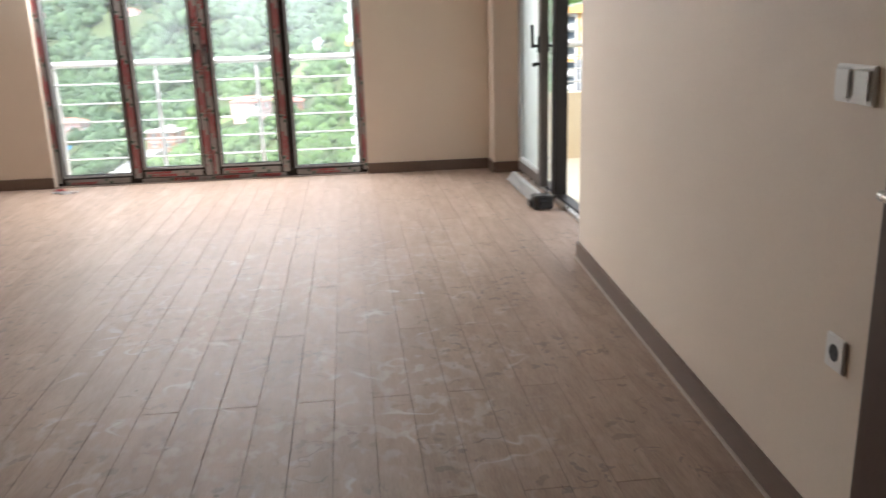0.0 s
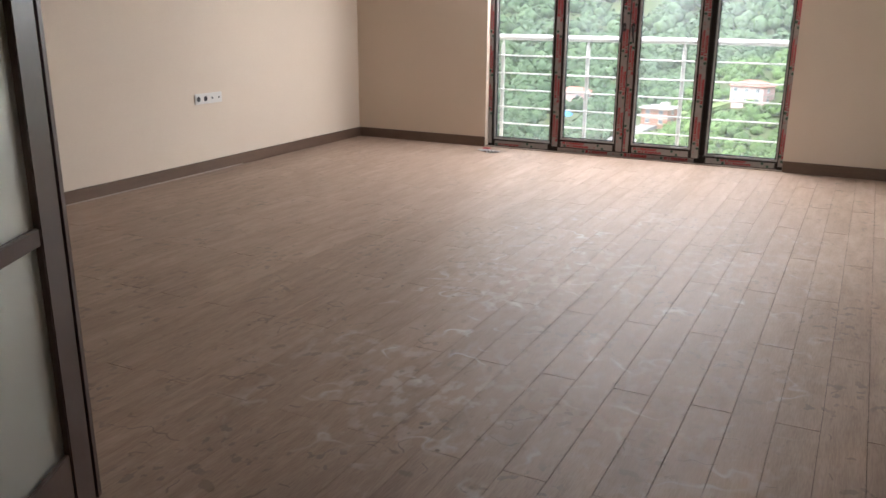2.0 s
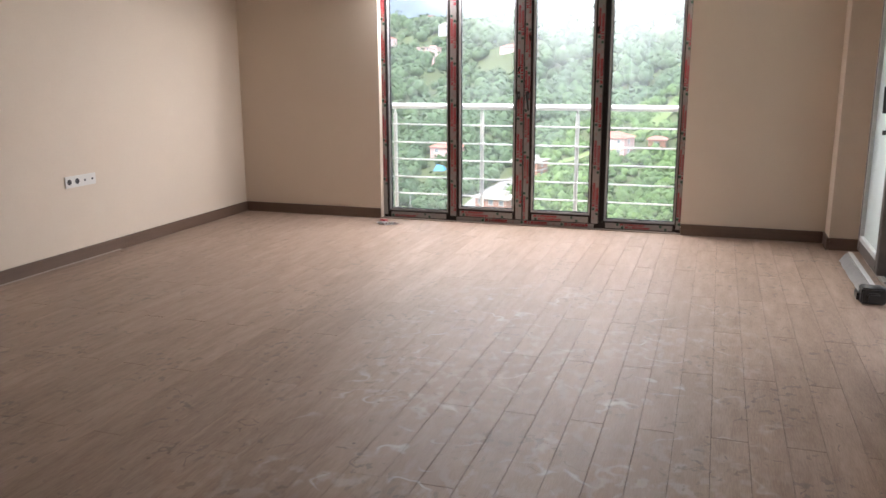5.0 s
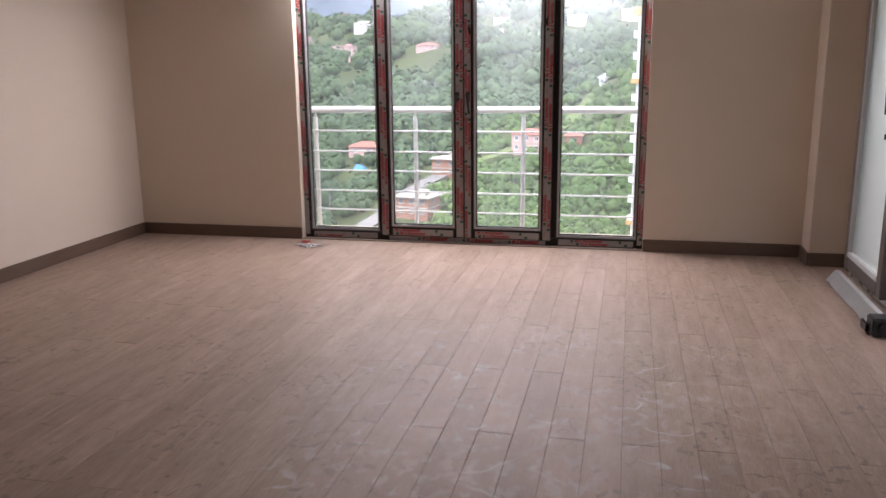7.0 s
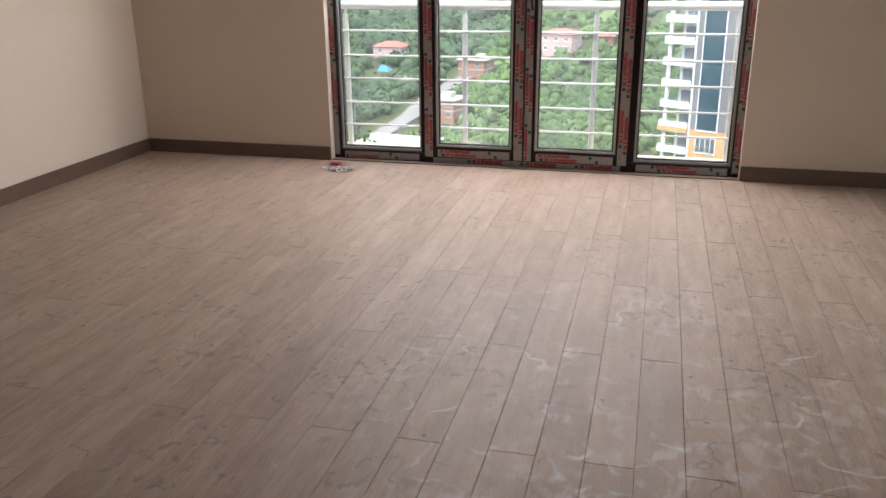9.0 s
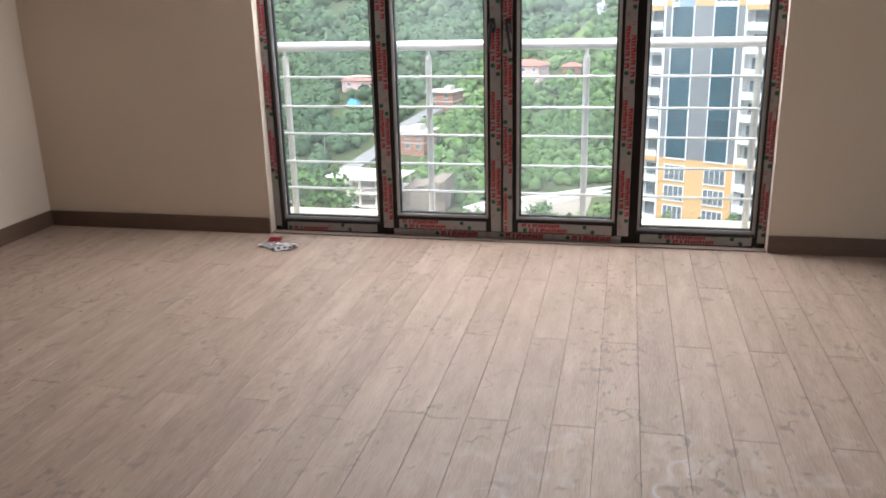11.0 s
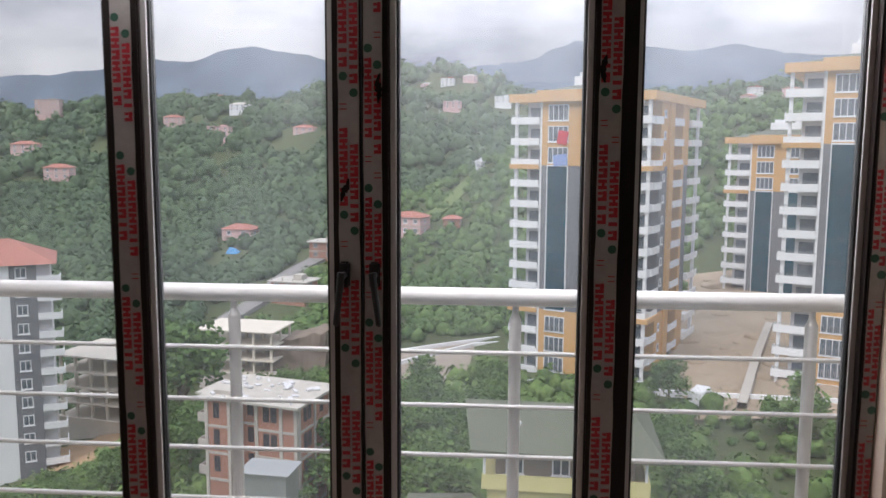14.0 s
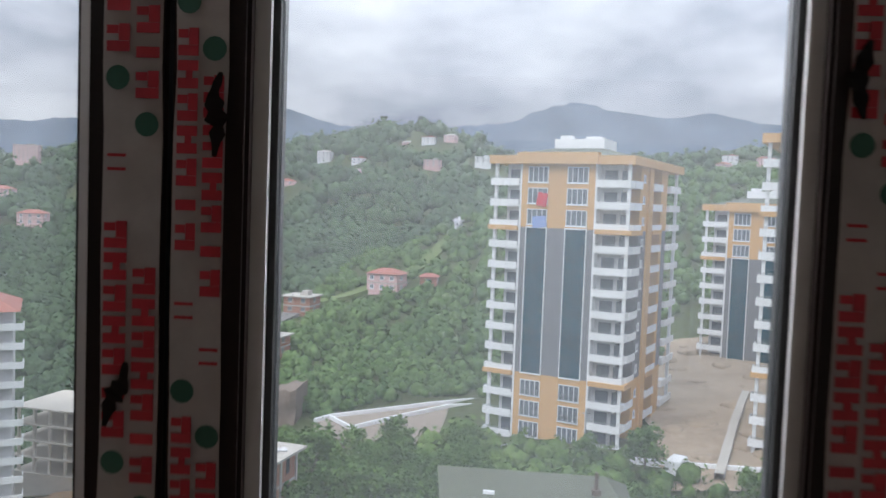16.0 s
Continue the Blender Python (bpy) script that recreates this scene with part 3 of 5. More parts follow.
box(bm, SX - 0.05, SYA + 0.035, 0.97, SX - 0.028, SYA + 0.045, 1.0)
part("lock_cylinder", bm, BLACKM, sl, "black lock cylinder with its key", shade=True)
# slide carriage with its loose cover film
bm = boxes((RX - 0.055, CY + 0.12, 0.012, RX - 0.003, -0.66, 0.075), bevel=0.012)
part("carriage_cover", bm, WRAP, sl, "grey film-wrapped carriage cover", shade=True)
bm = boxes((RX - 0.12, CY, 0.004, RX + 0.02, CY + 0.118, 0.10), (RX - 0.09, CY - 0.03, 0.02, RX - 0.02, CY - 0.002, 0.075), (RX - 0.135, CY + 0.06, 0.004, RX - 0.121, CY + 0.17, 0.06), bevel=0.008)
part("carriage_end", bm, BLACKM, sl, "black carriage end block", shade=True)
bm = bmesh.new()
rnd = random.Random(5)
prev = None
for i in range(12):
    y = -1.68 + i * 0.088
    w = 0.03 + 0.004 * math.sin(i * 1.7)
    z0 = 0.014 + rnd.uniform(0, 0.008)
    cur = [bm.verts.new(p) for p in ((RX - 0.058, y, 0.078), (RX - 0.066 - w * 0.4, y, 0.05), (RX - 0.075 - w, y, z0))]
    if prev:
        for k in (0, 1):
            bm.faces.new((prev[k], cur[k], cur[k + 1], prev[k + 1]))
    prev = cur
bmesh.ops.solidify(bm, geom=bm.faces[:], thickness=0.0012)
part("loose_film", bm, WRAP, sl, "peeling grey protective film", shade=True)
# film left on the frame edge by the niche
bm = bmesh.new()
for i in range(26):
    z = 0.1 + i * 0.085
    w = 0.012 + 0.006 * math.sin(i * 2.1)
    box(bm, FX - 0.004, NY1 - 0.262 + 0.004, z, FX - 0.001, NY1 - 0.262 + 0.004 + w + 0.02, z + 0.055 + 0.01 * math.cos(i * 3.3))
part("film_shreds", bm, PRINT, fr, "torn red-printed film on the frame edge")
box_sw = thing("shutter_switch", "small white plastic switch beside the balcony door", "switch", pose(NX - 0.001, NY1 - 0.1, 1.30))
part("plate", box(bmesh.new(), -0.010, -0.03, 0, 0, 0.03, 0.1, bevel=0.003), PLASTIC, box_sw, shade=True)
part("rocker", box(bmesh.new(), -0.014, -0.012, 0.03, -0.0102, 0.012, 0.07, bevel=0.002), PLASTIC, box_sw, shade=True)

# side balcony beyond the door
BX = 5.45
solid("side_balcony_floor", boxes((XR + 0.4, -5.0, -0.25, BX + 0.15, TH + 0.3, -0.02)), MARBLE, "cream tiled side balcony floor", "floor")
solid("side_balcony_parapet", boxes((BX, -5.0, -0.02, BX + 0.15, TH + 0.3, 0.62), (XR + 0.4, TH + 0.15, -0.02, BX, TH + 0.3, 0.62)), CREAM, "cream rendered balcony parapet wall", "parapet")
solid("side_balcony_soffit", boxes((XR + 0.4, -5.0, 2.5, BX + 0.15, TH + 0.3, 2.7)), CREAM, "cream rendered soffit over the side balcony", "ceiling")
rail2 = thing("parapet_railing", "white steel railing on the balcony parapet", "railing", pose(BX + 0.07, 0, 0.62))
part("top_rail", tube(bmesh.new(), (0, -5.0, 0.42), (0, TH + 0.2, 0.42), 0.025, 16), RAILP, rail2, shade=True)
for z in (0.1, 0.22, 0.34):
    part("bar", tube(bmesh.new(), (0, -5.0, z), (0, TH + 0.2, z), 0.007, 8), RAILP, rail2, shade=True)
for z, r in ((0.45, 0.025), (0.1, 0.007), (0.22, 0.007), (0.34, 0.007)):
    part("bar", tube(bmesh.new(), (-1.25, TH + 0.22, z), (0, TH + 0.22, z), r, 10), RAILP, rail2, shade=True)
for i in range(7):
    part("post", tube(bmesh.new(), (0, -4.95 + i * 0.86, 0), (0, -4.95 + i * 0.86, 0.42), 0.016, 12), RAILP, rail2, shade=True)

# ---- double entrance door ----
door_2 = thing("door_2", "walnut double door with frosted panes, both leaves open", "door", kind="structure")
part("casing", boxes((DX0 - 0.085, YB - 0.215, 0, DX0, YB + 0.016, 2.2), (DX1, YB - 0.215, 0, DX1 + 0.05, YB + 0.016, 2.2), (DX0, YB - 0.215, 2.12, DX1, YB + 0.016, 2.2), bevel=0.004), DOORWOOD, door_2)


def leaf(width, m, glazed, label, flip):
    """A leaf hinged at its origin, reaching along local x, 4 cm thick."""
    st, t = 0.105, 0.042
    root = part("leaf", boxes((0, 0, 0.008, st, t, 2.08), (width - st, 0, 0.008, width, t, 2.08), (st, 0.004, 0.008, width - st, t - 0.004, 0.21), (st, 0.004, 1.90, width - st, t - 0.004, 2.08),
                              (st, 0.004, 0.762, width - st, t - 0.004, 0.806), (st, 0.004, 1.335, width - st, t - 0.004, 1.38), bevel=0.003), DOORWOOD, door_2, label, at=m)
    for z0, z1 in ((0.21, 0.762), (0.806, 1.335), (1.38, 1.90)):
        p = part("pane", boxes((st, 0.018, z0, width - st, 0.024, z1)), FROST, root, "frosted white glass pane")
    part("edge_lip", boxes((width + 0.014, 0.0 if flip else 0.0, 0.008, width + 0.034, 0.016, 2.08), (width - 0.002, 0.018, 0.008, width + 0.034, 0.03, 2.08)), DOORWOOD, root)
    bm = bmesh.new()
    for s, y in ((-1, 0.0), (1, t)):
        box(bm, width - 0.075, min(y, y + s * 0.006), 0.83, width - 0.035, max(y, y + s * 0.006), 1.06)
        tube(bm, (width - 0.055, y, 0.99), (width - 0.055, y + s * 0.055, 0.99), 0.010, 12)
        tube(bm, (width - 0.050, y + s * 0.05, 0.99), (width - 0.175, y + s * 0.053, 0.985), 0.010, 12)
    if not flip:
        part("handle", bm, SILVER, root, "nickel lever handle", shade=True)
    else:
        bm.free()
    return root


leaf(0.80, pose(1.864, YB + 0.02, 0, 0, 0, 117), True, "open walnut door leaf with frosted panes", True)
leaf(0.68, pose(3.522, YB + 0.02, 0, 0, 0, 88.8), True, "walnut door leaf open against the wall", False)

# ---- sockets and switches ----
def socket_strip(name, at, modules, label):
    ob = thing(name, label, "socket", at)
    n = len(modules)
    w = 0.078
    part("plate", box(bmesh.new(), -n * w / 2, -0.010, -0.042, n * w / 2, 0, 0.042, bevel=0.003), PLASTIC, ob, shade=True)
    for i, k in enumerate(modules):
        x = (i - (n - 1) / 2) * w
        if k == "p":
            bm = bmesh.new()
            tube(bm, (x, -0.0108, 0), (x, -0.002, 0), 0.021, 20)
            sk = part("socket_well", bm, DARKHOLE, ob, "grey recessed socket well")
            bm = bmesh.new()
            for dx in (-0.009, 0.009):
                tube(bm, (x + dx, -0.0116, 0), (x + dx, -0.0109, 0), 0.0028, 8)
            part("pin_hole", bm, GASKET, sk)
        elif k == "d":
            part("data_jack", boxes((x - 0.008, -0.0108, -0.008, x + 0.008, -0.004, 0.008)), DARKHOLE, ob)
        elif k == "s":
            part("rocker", box(bmesh.new(), x - 0.030, -0.018, -0.034, x + 0.030, -0.0102, 0.034, bevel=0.004), PLASTIC, ob, shade=True)
    return ob


socket_strip("wall_socket", pose(XL, -2.248, 0.594, 0, 0, 90), "ppdd", "white four-gang socket strip on the wall")
socket_strip("light_switch", pose(xwall(-5.748), -5.748, 1.148, 0, 0, -90 + EAST_TURN), "ss", "white double light switch on the wall")
socket_strip("wall_socket", pose(xwall(-5.778), -5.778, 0.533, 0, 0, -90 + EAST_TURN), "p", "white single power socket on the wall")

# ---- scraps of film on the floor ----
def scrap(pts, width, label, mat, seed):
    rnd = random.Random(seed)
    bm = bmesh.new()
    prev = None
    c = [Vector(p) for p in pts]
    path = []
    for a, b in zip(c, c[1:]):
        for i in range(5):
            path.append(a.lerp(b, i / 5))
    path.append(c[-1])
    for i, p in enumerate(path):
        d = (path[min(i + 1, len(path) - 1)] - path[max(i - 1, 0)])
        d.z = 0
        side = Vector((-d.y, d.x, 0)).normalized() * width / 2 * rnd.uniform(0.8, 1.15)
        z = 0.004 + 0.016 * abs(math.sin(i * 0.9 + seed))
        cur = (bm.verts.new(p - side + Vector((0, 0, z))), bm.verts.new(p + side + Vector((0, 0, 0.003 + rnd.uniform(0, 0.012)))))
        if prev:
            bm.faces.new((prev[0], prev[1], cur[1], cur[0]))
        prev = cur
    bmesh.ops.solidify(bm, geom=bm.faces[:], thickness=0.0016)
    bm.verts.ensure_lookup_table()
    low = min(v.co.z for v in bm.verts)
    for v in bm.verts:
        v.co.z -= low - 0.0004
    return solid("film_scrap", bm, mat, label, "scrap", kind="", shade=True)


tagged(scrap([(-0.03, -0.265, 0), (0.03, -0.23, 0), (0.09, -0.225, 0), (0.15, -0.225, 0), (0.165, -0.26, 0), (0.13, -0.30, 0), (0.09, -0.325, 0)], 0.065, "crumpled grey-white film scrap lying on the floor", PLASTIC, 1), group="film scraps")
tagged(scrap([(-0.02, -0.09, 0), (0.02, -0.12, 0), (0.01, -0.17, 0), (0.06, -0.19, 0)], 0.06, "crumpled red-printed film scrap lying on the floor", PRINT, 4), group="film scraps")
tagged(scrap([(0.0, -0.20, 0), (0.05, -0.26, 0), (0.10, -0.29, 0)], 0.085, "crumpled pale film scrap lying on the floor", WRAP, 9), group="film scraps")

MAROON = material("dark_red_film_edge", (0.085, 0.014, 0.018), 0.4, vary=0.2, scale=20, fine=80)
tagged(scrap([(0.055, -0.255, 0), (0.11, -0.245, 0), (0.165, -0.24, 0), (0.19, -0.262, 0), (0.165, -0.29, 0), (0.12, -0.31, 0), (0.08, -0.33, 0)], 0.02, "curled dark red film edge lying on the floor", MAROON, 6), group="film scraps")

# ---- outside: the valley ----
AT_HOME = set(bpy.data.objects)


def sstep(a, b, v):
    k = np.clip((v - a) / (b - a), 0, 1)
    return k * k * (3 - 2 * k)


def ground_z(x, y):
    """Height of the land: a valley floor under the towers, a spur behind them and the far hillside."""
    x, y = np.asarray(x, float), np.asarray(y, float)
    u = x / np.maximum(y, 40)
    base = -33.5 + np.where(x < 0, 0.19 * np.maximum(x, -85), 0.05 * np.minimum(x, 60))
    base = base + (-35 - base) * sstep(120, 200, y)
    rise = 92 * np.clip((y - 150) / 600, 0, 1.9) ** 1.2 * np.interp(u, [-0.6, -0.42, -0.2, -0.06, 0.05, 0.15, 0.32, 0.5], [0.78, 0.82, 0.9, 1.0, 0.84, 0.86, 1.05, 1.15])
    rise = rise * (1 - 0.30 * sstep(760, 1100, y))
    rise = rise * (1 + np.interp(u, [-0.3, -0.225, -0.107, -0.06, 0.0], [0, 0.13, 0.2, 0.12, 0]) * sstep(620, 820, y))
    hill = base + rise
    crest = np.interp(x, [-160, -52, -30, -14, 8, 50, 120, 240], [-66, -30, -15.5, -3.5, 8, 15, 24, 30])
    spur = crest - np.where(y < 300, (300 - y) * 0.33, np.minimum(y - 300, 70) * 0.55 + np.maximum(y - 370, 0) * 0.2)
    d = (hill - spur) / 14
    z = np.where(d > 0, hill, spur) + 14 * np.log1p(np.exp(-np.abs(d))) * 0.6
    wob = np.sin(x * 0.021 + 1.3) * np.cos(y * 0.017) + 0.6 * np.sin(x * 0.05 + y * 0.037) + 0.35 * np.sin(x * 0.11 - y * 0.093)
    return z + wob * np.clip((y - 130) / 90, 0, 4) * 1.5


def leaf_material(name, dark, light, rough=0.75):
    m = bpy.data.materials.new(name)
    m.use_nodes = True
    n, l = m.node_tree.nodes, m.node_tree.links
    b = n["Principled BSDF"]
    b.inputs["Roughness"].default_value = rough
    b.inputs["Specular IOR Level"].default_value = 0.15
    geo = n.new("ShaderNodeNewGeometry")
    nz = n.new("ShaderNodeTexNoise")
    nz.inputs["Scale"].default_value, nz.inputs["Detail"].default_value = 0.9, 6.0
    l.new(geo.outputs["Position"], nz.inputs["Vector"])
    big = n.new("ShaderNodeTexNoise")
    big.inputs["Scale"].default_value, big.inputs["Detail"].default_value = 0.03, 4.0
    l.new(geo.outputs["Position"], big.inputs["Vector"])
    a1 = n.new("ShaderNodeMath"); a1.operation = "ADD"
    l.new(nz.outputs["Fac"], a1.inputs[0]); l.new(big.outputs["Fac"], a1.inputs[1])
    a2 = n.new("ShaderNodeMath"); a2.operation, a2.inputs[1].default_value = "MULTIPLY_ADD", 0.55
    l.new(geo.outputs["Random Per Island"], a2.inputs[0]); l.new(a1.outputs[0], a2.inputs[2])
    r = n.new("ShaderNodeMapRange")
    r.inputs["From Min"].default_value, r.inputs["From Max"].default_value = 0.85, 1.75
    l.new(a2.outputs[0], r.inputs["Value"])
    x = n.new("ShaderNodeMix"); x.data_type = "RGBA"
    x.inputs["A"].default_value, x.inputs["B"].default_value = (*dark, 1), (*light, 1)
    l.new(r.outputs["Result"], x.inputs["Factor"])
    l.new(x.outputs["Result"], b.inputs["Base Color"])
    bp = n.new("ShaderNodeBump")
    bp.inputs["Strength"].default_value, bp.inputs["Distance"].default_value = 0.7, 0.6
    l.new(nz.outputs["Fac"], bp.inputs["Height"])
    l.new(bp.outputs["Normal"], b.inputs["Normal"])
    return m


FOREST = leaf_material("mixed_hillside_foliage", (0.044, 0.083, 0.044), (0.118, 0.182, 0.084))
BUSH = leaf_material("fresh_green_foliage", (0.046, 0.098, 0.024), (0.17, 0.262, 0.072))
LEAF = leaf_material("tree_leaves", (0.045, 0.10, 0.028), (0.16, 0.26, 0.075))
HAZEL = leaf_material("hazel_foliage", (0.048, 0.102, 0.032), (0.165, 0.258, 0.082))
BARK = material("grey_brown_bark", (0.11, 0.085, 0.06), 0.9, vary=0.3, scale=3, fine=20, bump=0.6, depth=0.03)
LAND = leaf_material("grass_and_scrub", (0.045, 0.060, 0.025), (0.12, 0.15, 0.055), 0.9)
EARTH = material("bare_orange_earth", (0.42, 0.275, 0.155), 0.95, vary=0.3, scale=0.25, fine=2.0, bump=0.5, depth=0.2)
SHELL = material("pale_raw_concrete", (0.64, 0.585, 0.50), 0.85, vary=0.18, scale=0.6, fine=8, bump=0.3, depth=0.02)
DIRT = material("grey_site_dirt", (0.36, 0.285, 0.205), 0.95, vary=0.35, scale=0.12, fine=1.2, bump=0.5, depth=0.2)
CUT = material("brown_earth_cut", (0.20, 0.155, 0.12), 0.95, vary=0.35, scale=0.3, fine=3.0, bump=0.6, depth=0.2)
CONC = material("weathered_concrete", (0.47, 0.44, 0.39), 0.85, vary=0.2, scale=0.6, fine=8, bump=0.3, depth=0.02)
PAVE = material("beige_terrace_paving", (0.285, 0.24, 0.19), 0.85, vary=0.18, scale=0.3, fine=4, bump=0.2)
ASPH = material("pale_asphalt", (0.22, 0.21, 0.20), 0.9, vary=0.15, scale=0.5, fine=6)
WHITE = material("white_facade_render", (0.80, 0.81, 0.82), 0.7, vary=0.05, scale=0.3, fine=6, bump=0.1)
OCHRE = material("ochre_facade_render", (0.60, 0.355, 0.14), 0.75, vary=0.08, scale=0.3, fine=6, bump=0.1)
GREYF = material("slate_grey_facade", (0.16, 0.165, 0.18), 0.6, vary=0.06, scale=0.3, fine=6, bump=0.1)
DARKW = material("dark_window_glass", (0.11, 0.135, 0.16), 0.12, vary=0.5, scale=0.5, fine=2, bump=0)
CURT = material("dark_blue_curtain_glass", (0.002, 0.052, 0.078), 0.15, vary=0.5, scale=0.25, fine=1.2, bump=0)
# white render greyed down: shade of the balcony recesses is put into this colour
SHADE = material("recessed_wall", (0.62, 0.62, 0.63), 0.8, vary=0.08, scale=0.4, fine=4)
ROOFG = material("green_roof_sheet", (0.105, 0.118, 0.078), 0.75, vary=0.18, scale=0.5, fine=5, bump=0.3, depth=0.03)
ROOFR = material("red_clay_roof", (0.38, 0.15, 0.11), 0.85, vary=0.2, scale=0.8, fine=8, bump=0.4, depth=0.04)
BRICK = material("orange_hollow_brick", (0.37, 0.185, 0.13), 0.9, vary=0.2, scale=0.8, fine=9, bump=0.4, depth=0.02)
YELLOW = material("pale_yellow_render", (0.62, 0.57, 0.27), 0.8, vary=0.08, scale=0.4, fine=6)
PINK = material("pink_render", (0.66, 0.44, 0.42), 0.8, vary=0.1, scale=0.4, fine=6)
# wall set back under the green roof, its shade put into the colour
ATTIC = material("shaded_attic_recess", (0.27, 0.23, 0.195), 0.85, vary=0.15, scale=0.5, fine=6)
TARP = material("blue_tarpaulin", (0.03, 0.24, 0.50), 0.5, vary=0.15, scale=0.6, fine=3)
METAL = material("grey_sheet_metal", (0.38, 0.40, 0.40), 0.5, metal=0.6, vary=0.15, scale=0.8, fine=6)
FLAGR = material("red_cloth", (0.6, 0.03, 0.05), 0.8, vary=0.1)
FLAGB = material("blue_white_cloth", (0.25, 0.35, 0.65), 0.8, vary=0.1)

for dark, gloss in ((CURT, 0.1), (DARKW, 0.5)):
    dark.node_tree.nodes["Principled BSDF"].inputs["Specular IOR Level"].default_value = gloss

# land: one sheet round the house, out past the hills
def land_mesh():
    az = [radians(a) for a in list(np.arange(-62, 62, 0.9)) + list(np.arange(62, 298, 6.0))]
    rr = [0.5] + list(np.geomspace(14, 4600, 92))
    vs, fs = [], []
    for r in rr:
        for a in az:
            x, y = r * math.sin(a), r * math.cos(a)
            z = float(ground_z(x, y)) if y > 0 else float(ground_z(x, 40)) - 0.0
            if r > 1300:
                z -= (r - 1300) * 0.03
            vs.append((x, y, z))
    n = len(az)
    for i in range(len(rr) - 1):
        for j in range(n):
            k = (j + 1) % n
            fs.append((i * n + j, i * n + k, (i + 1) * n + k, (i + 1) * n + j))
    me = bpy.data.meshes.new("ground")
    me.from_pydata(vs, [], [f[::-1] for f in fs])
    me.materials.append(LAND)
    for p in me.polygons:
        p.use_smooth = True
    return me


tagged(new("ground", land_mesh()), "green valley floor and hillsides", "ground", "", "structure")
# this house's own lower storeys
solid("own_building_base", boxes((XL - 0.6, YH - 0.2, -33.5, BX + 0.1, TH - 0.02, -0.33)), CREAM, "cream rendered lower storeys of the house", "building")

# far mountains as a self-lit backdrop; distance haze is put into the emitted colour
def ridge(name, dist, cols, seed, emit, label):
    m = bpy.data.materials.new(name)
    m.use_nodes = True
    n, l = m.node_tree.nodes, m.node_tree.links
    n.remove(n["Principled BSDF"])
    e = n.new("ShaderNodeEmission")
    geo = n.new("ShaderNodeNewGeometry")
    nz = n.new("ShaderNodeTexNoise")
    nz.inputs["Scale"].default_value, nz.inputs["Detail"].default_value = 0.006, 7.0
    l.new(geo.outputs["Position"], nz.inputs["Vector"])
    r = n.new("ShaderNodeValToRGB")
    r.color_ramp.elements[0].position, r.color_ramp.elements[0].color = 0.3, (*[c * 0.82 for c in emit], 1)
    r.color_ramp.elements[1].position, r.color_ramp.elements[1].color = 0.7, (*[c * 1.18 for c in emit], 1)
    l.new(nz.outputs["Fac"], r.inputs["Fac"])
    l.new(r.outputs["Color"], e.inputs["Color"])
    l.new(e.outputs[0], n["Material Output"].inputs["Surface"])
    us, zs = [c[0] for c in cols], [c[1] for c in cols]
    bm = bmesh.new()
    prev = None
    for i in range(181):
        u = -1.0 + i * 2.0 / 180
        x = u * dist
        top = float(np.interp(u, us, zs)) * dist + 1.5 + 17 * noise.noise((u * 16 + seed, seed, 0)) * dist / 2500 + 9 * noise.noise((u * 70 + seed, seed, 3)) * dist / 2500
        cur = (bm.verts.new((x, dist + 500, -260)), bm.verts.new((x, dist, -200 + 0.6 * (top + 200))), bm.verts.new((x, dist + 250, top)))
        if prev:
            bm.faces.new((prev[0], cur[0], cur[2], prev[2]))
            bm.faces.new((prev[1], prev[2], cur[2], cur[1]))
        prev = cur
    ob = new(name, bpy.data.meshes.new(name))
    bm.to_mesh(ob.data); bm.free()
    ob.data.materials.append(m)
    return tagged(ob, label, "mountains", "", "structure")


ridge("backdrop_mountains", 2900, [(-1, 0.093), (-0.57, 0.12), (-0.51, 0.133), (-0.44, 0.132), (-0.40, 0.142), (-0.37, 0.150), (-0.35, 0.151), (-0.31, 0.139), (-0.25, 0.125), (-0.15, 0.108), (-0.05, 0.123), (0.02, 0.13), (0.04, 0.143), (0.075, 0.154), (0.105, 0.155), (0.16, 0.149), (0.21, 0.139), (0.27, 0.149), (0.34, 0.136), (0.5, 0.128), (1, 0.098)], 3.0, (0.205, 0.27, 0.36), "hazy blue-grey mountain range under cloud")

# ---- woods on the slopes ----
def ico(sub):
    bm = bmesh.new()
    bmesh.ops.create_icosphere(bm, subdivisions=sub, radius=1.0)
    v = np.array([p.co[:] for p in bm.verts])
    f = np.array([[p.index for p in q.verts] for q in bm.faces])
    bm.free()
    return v, f


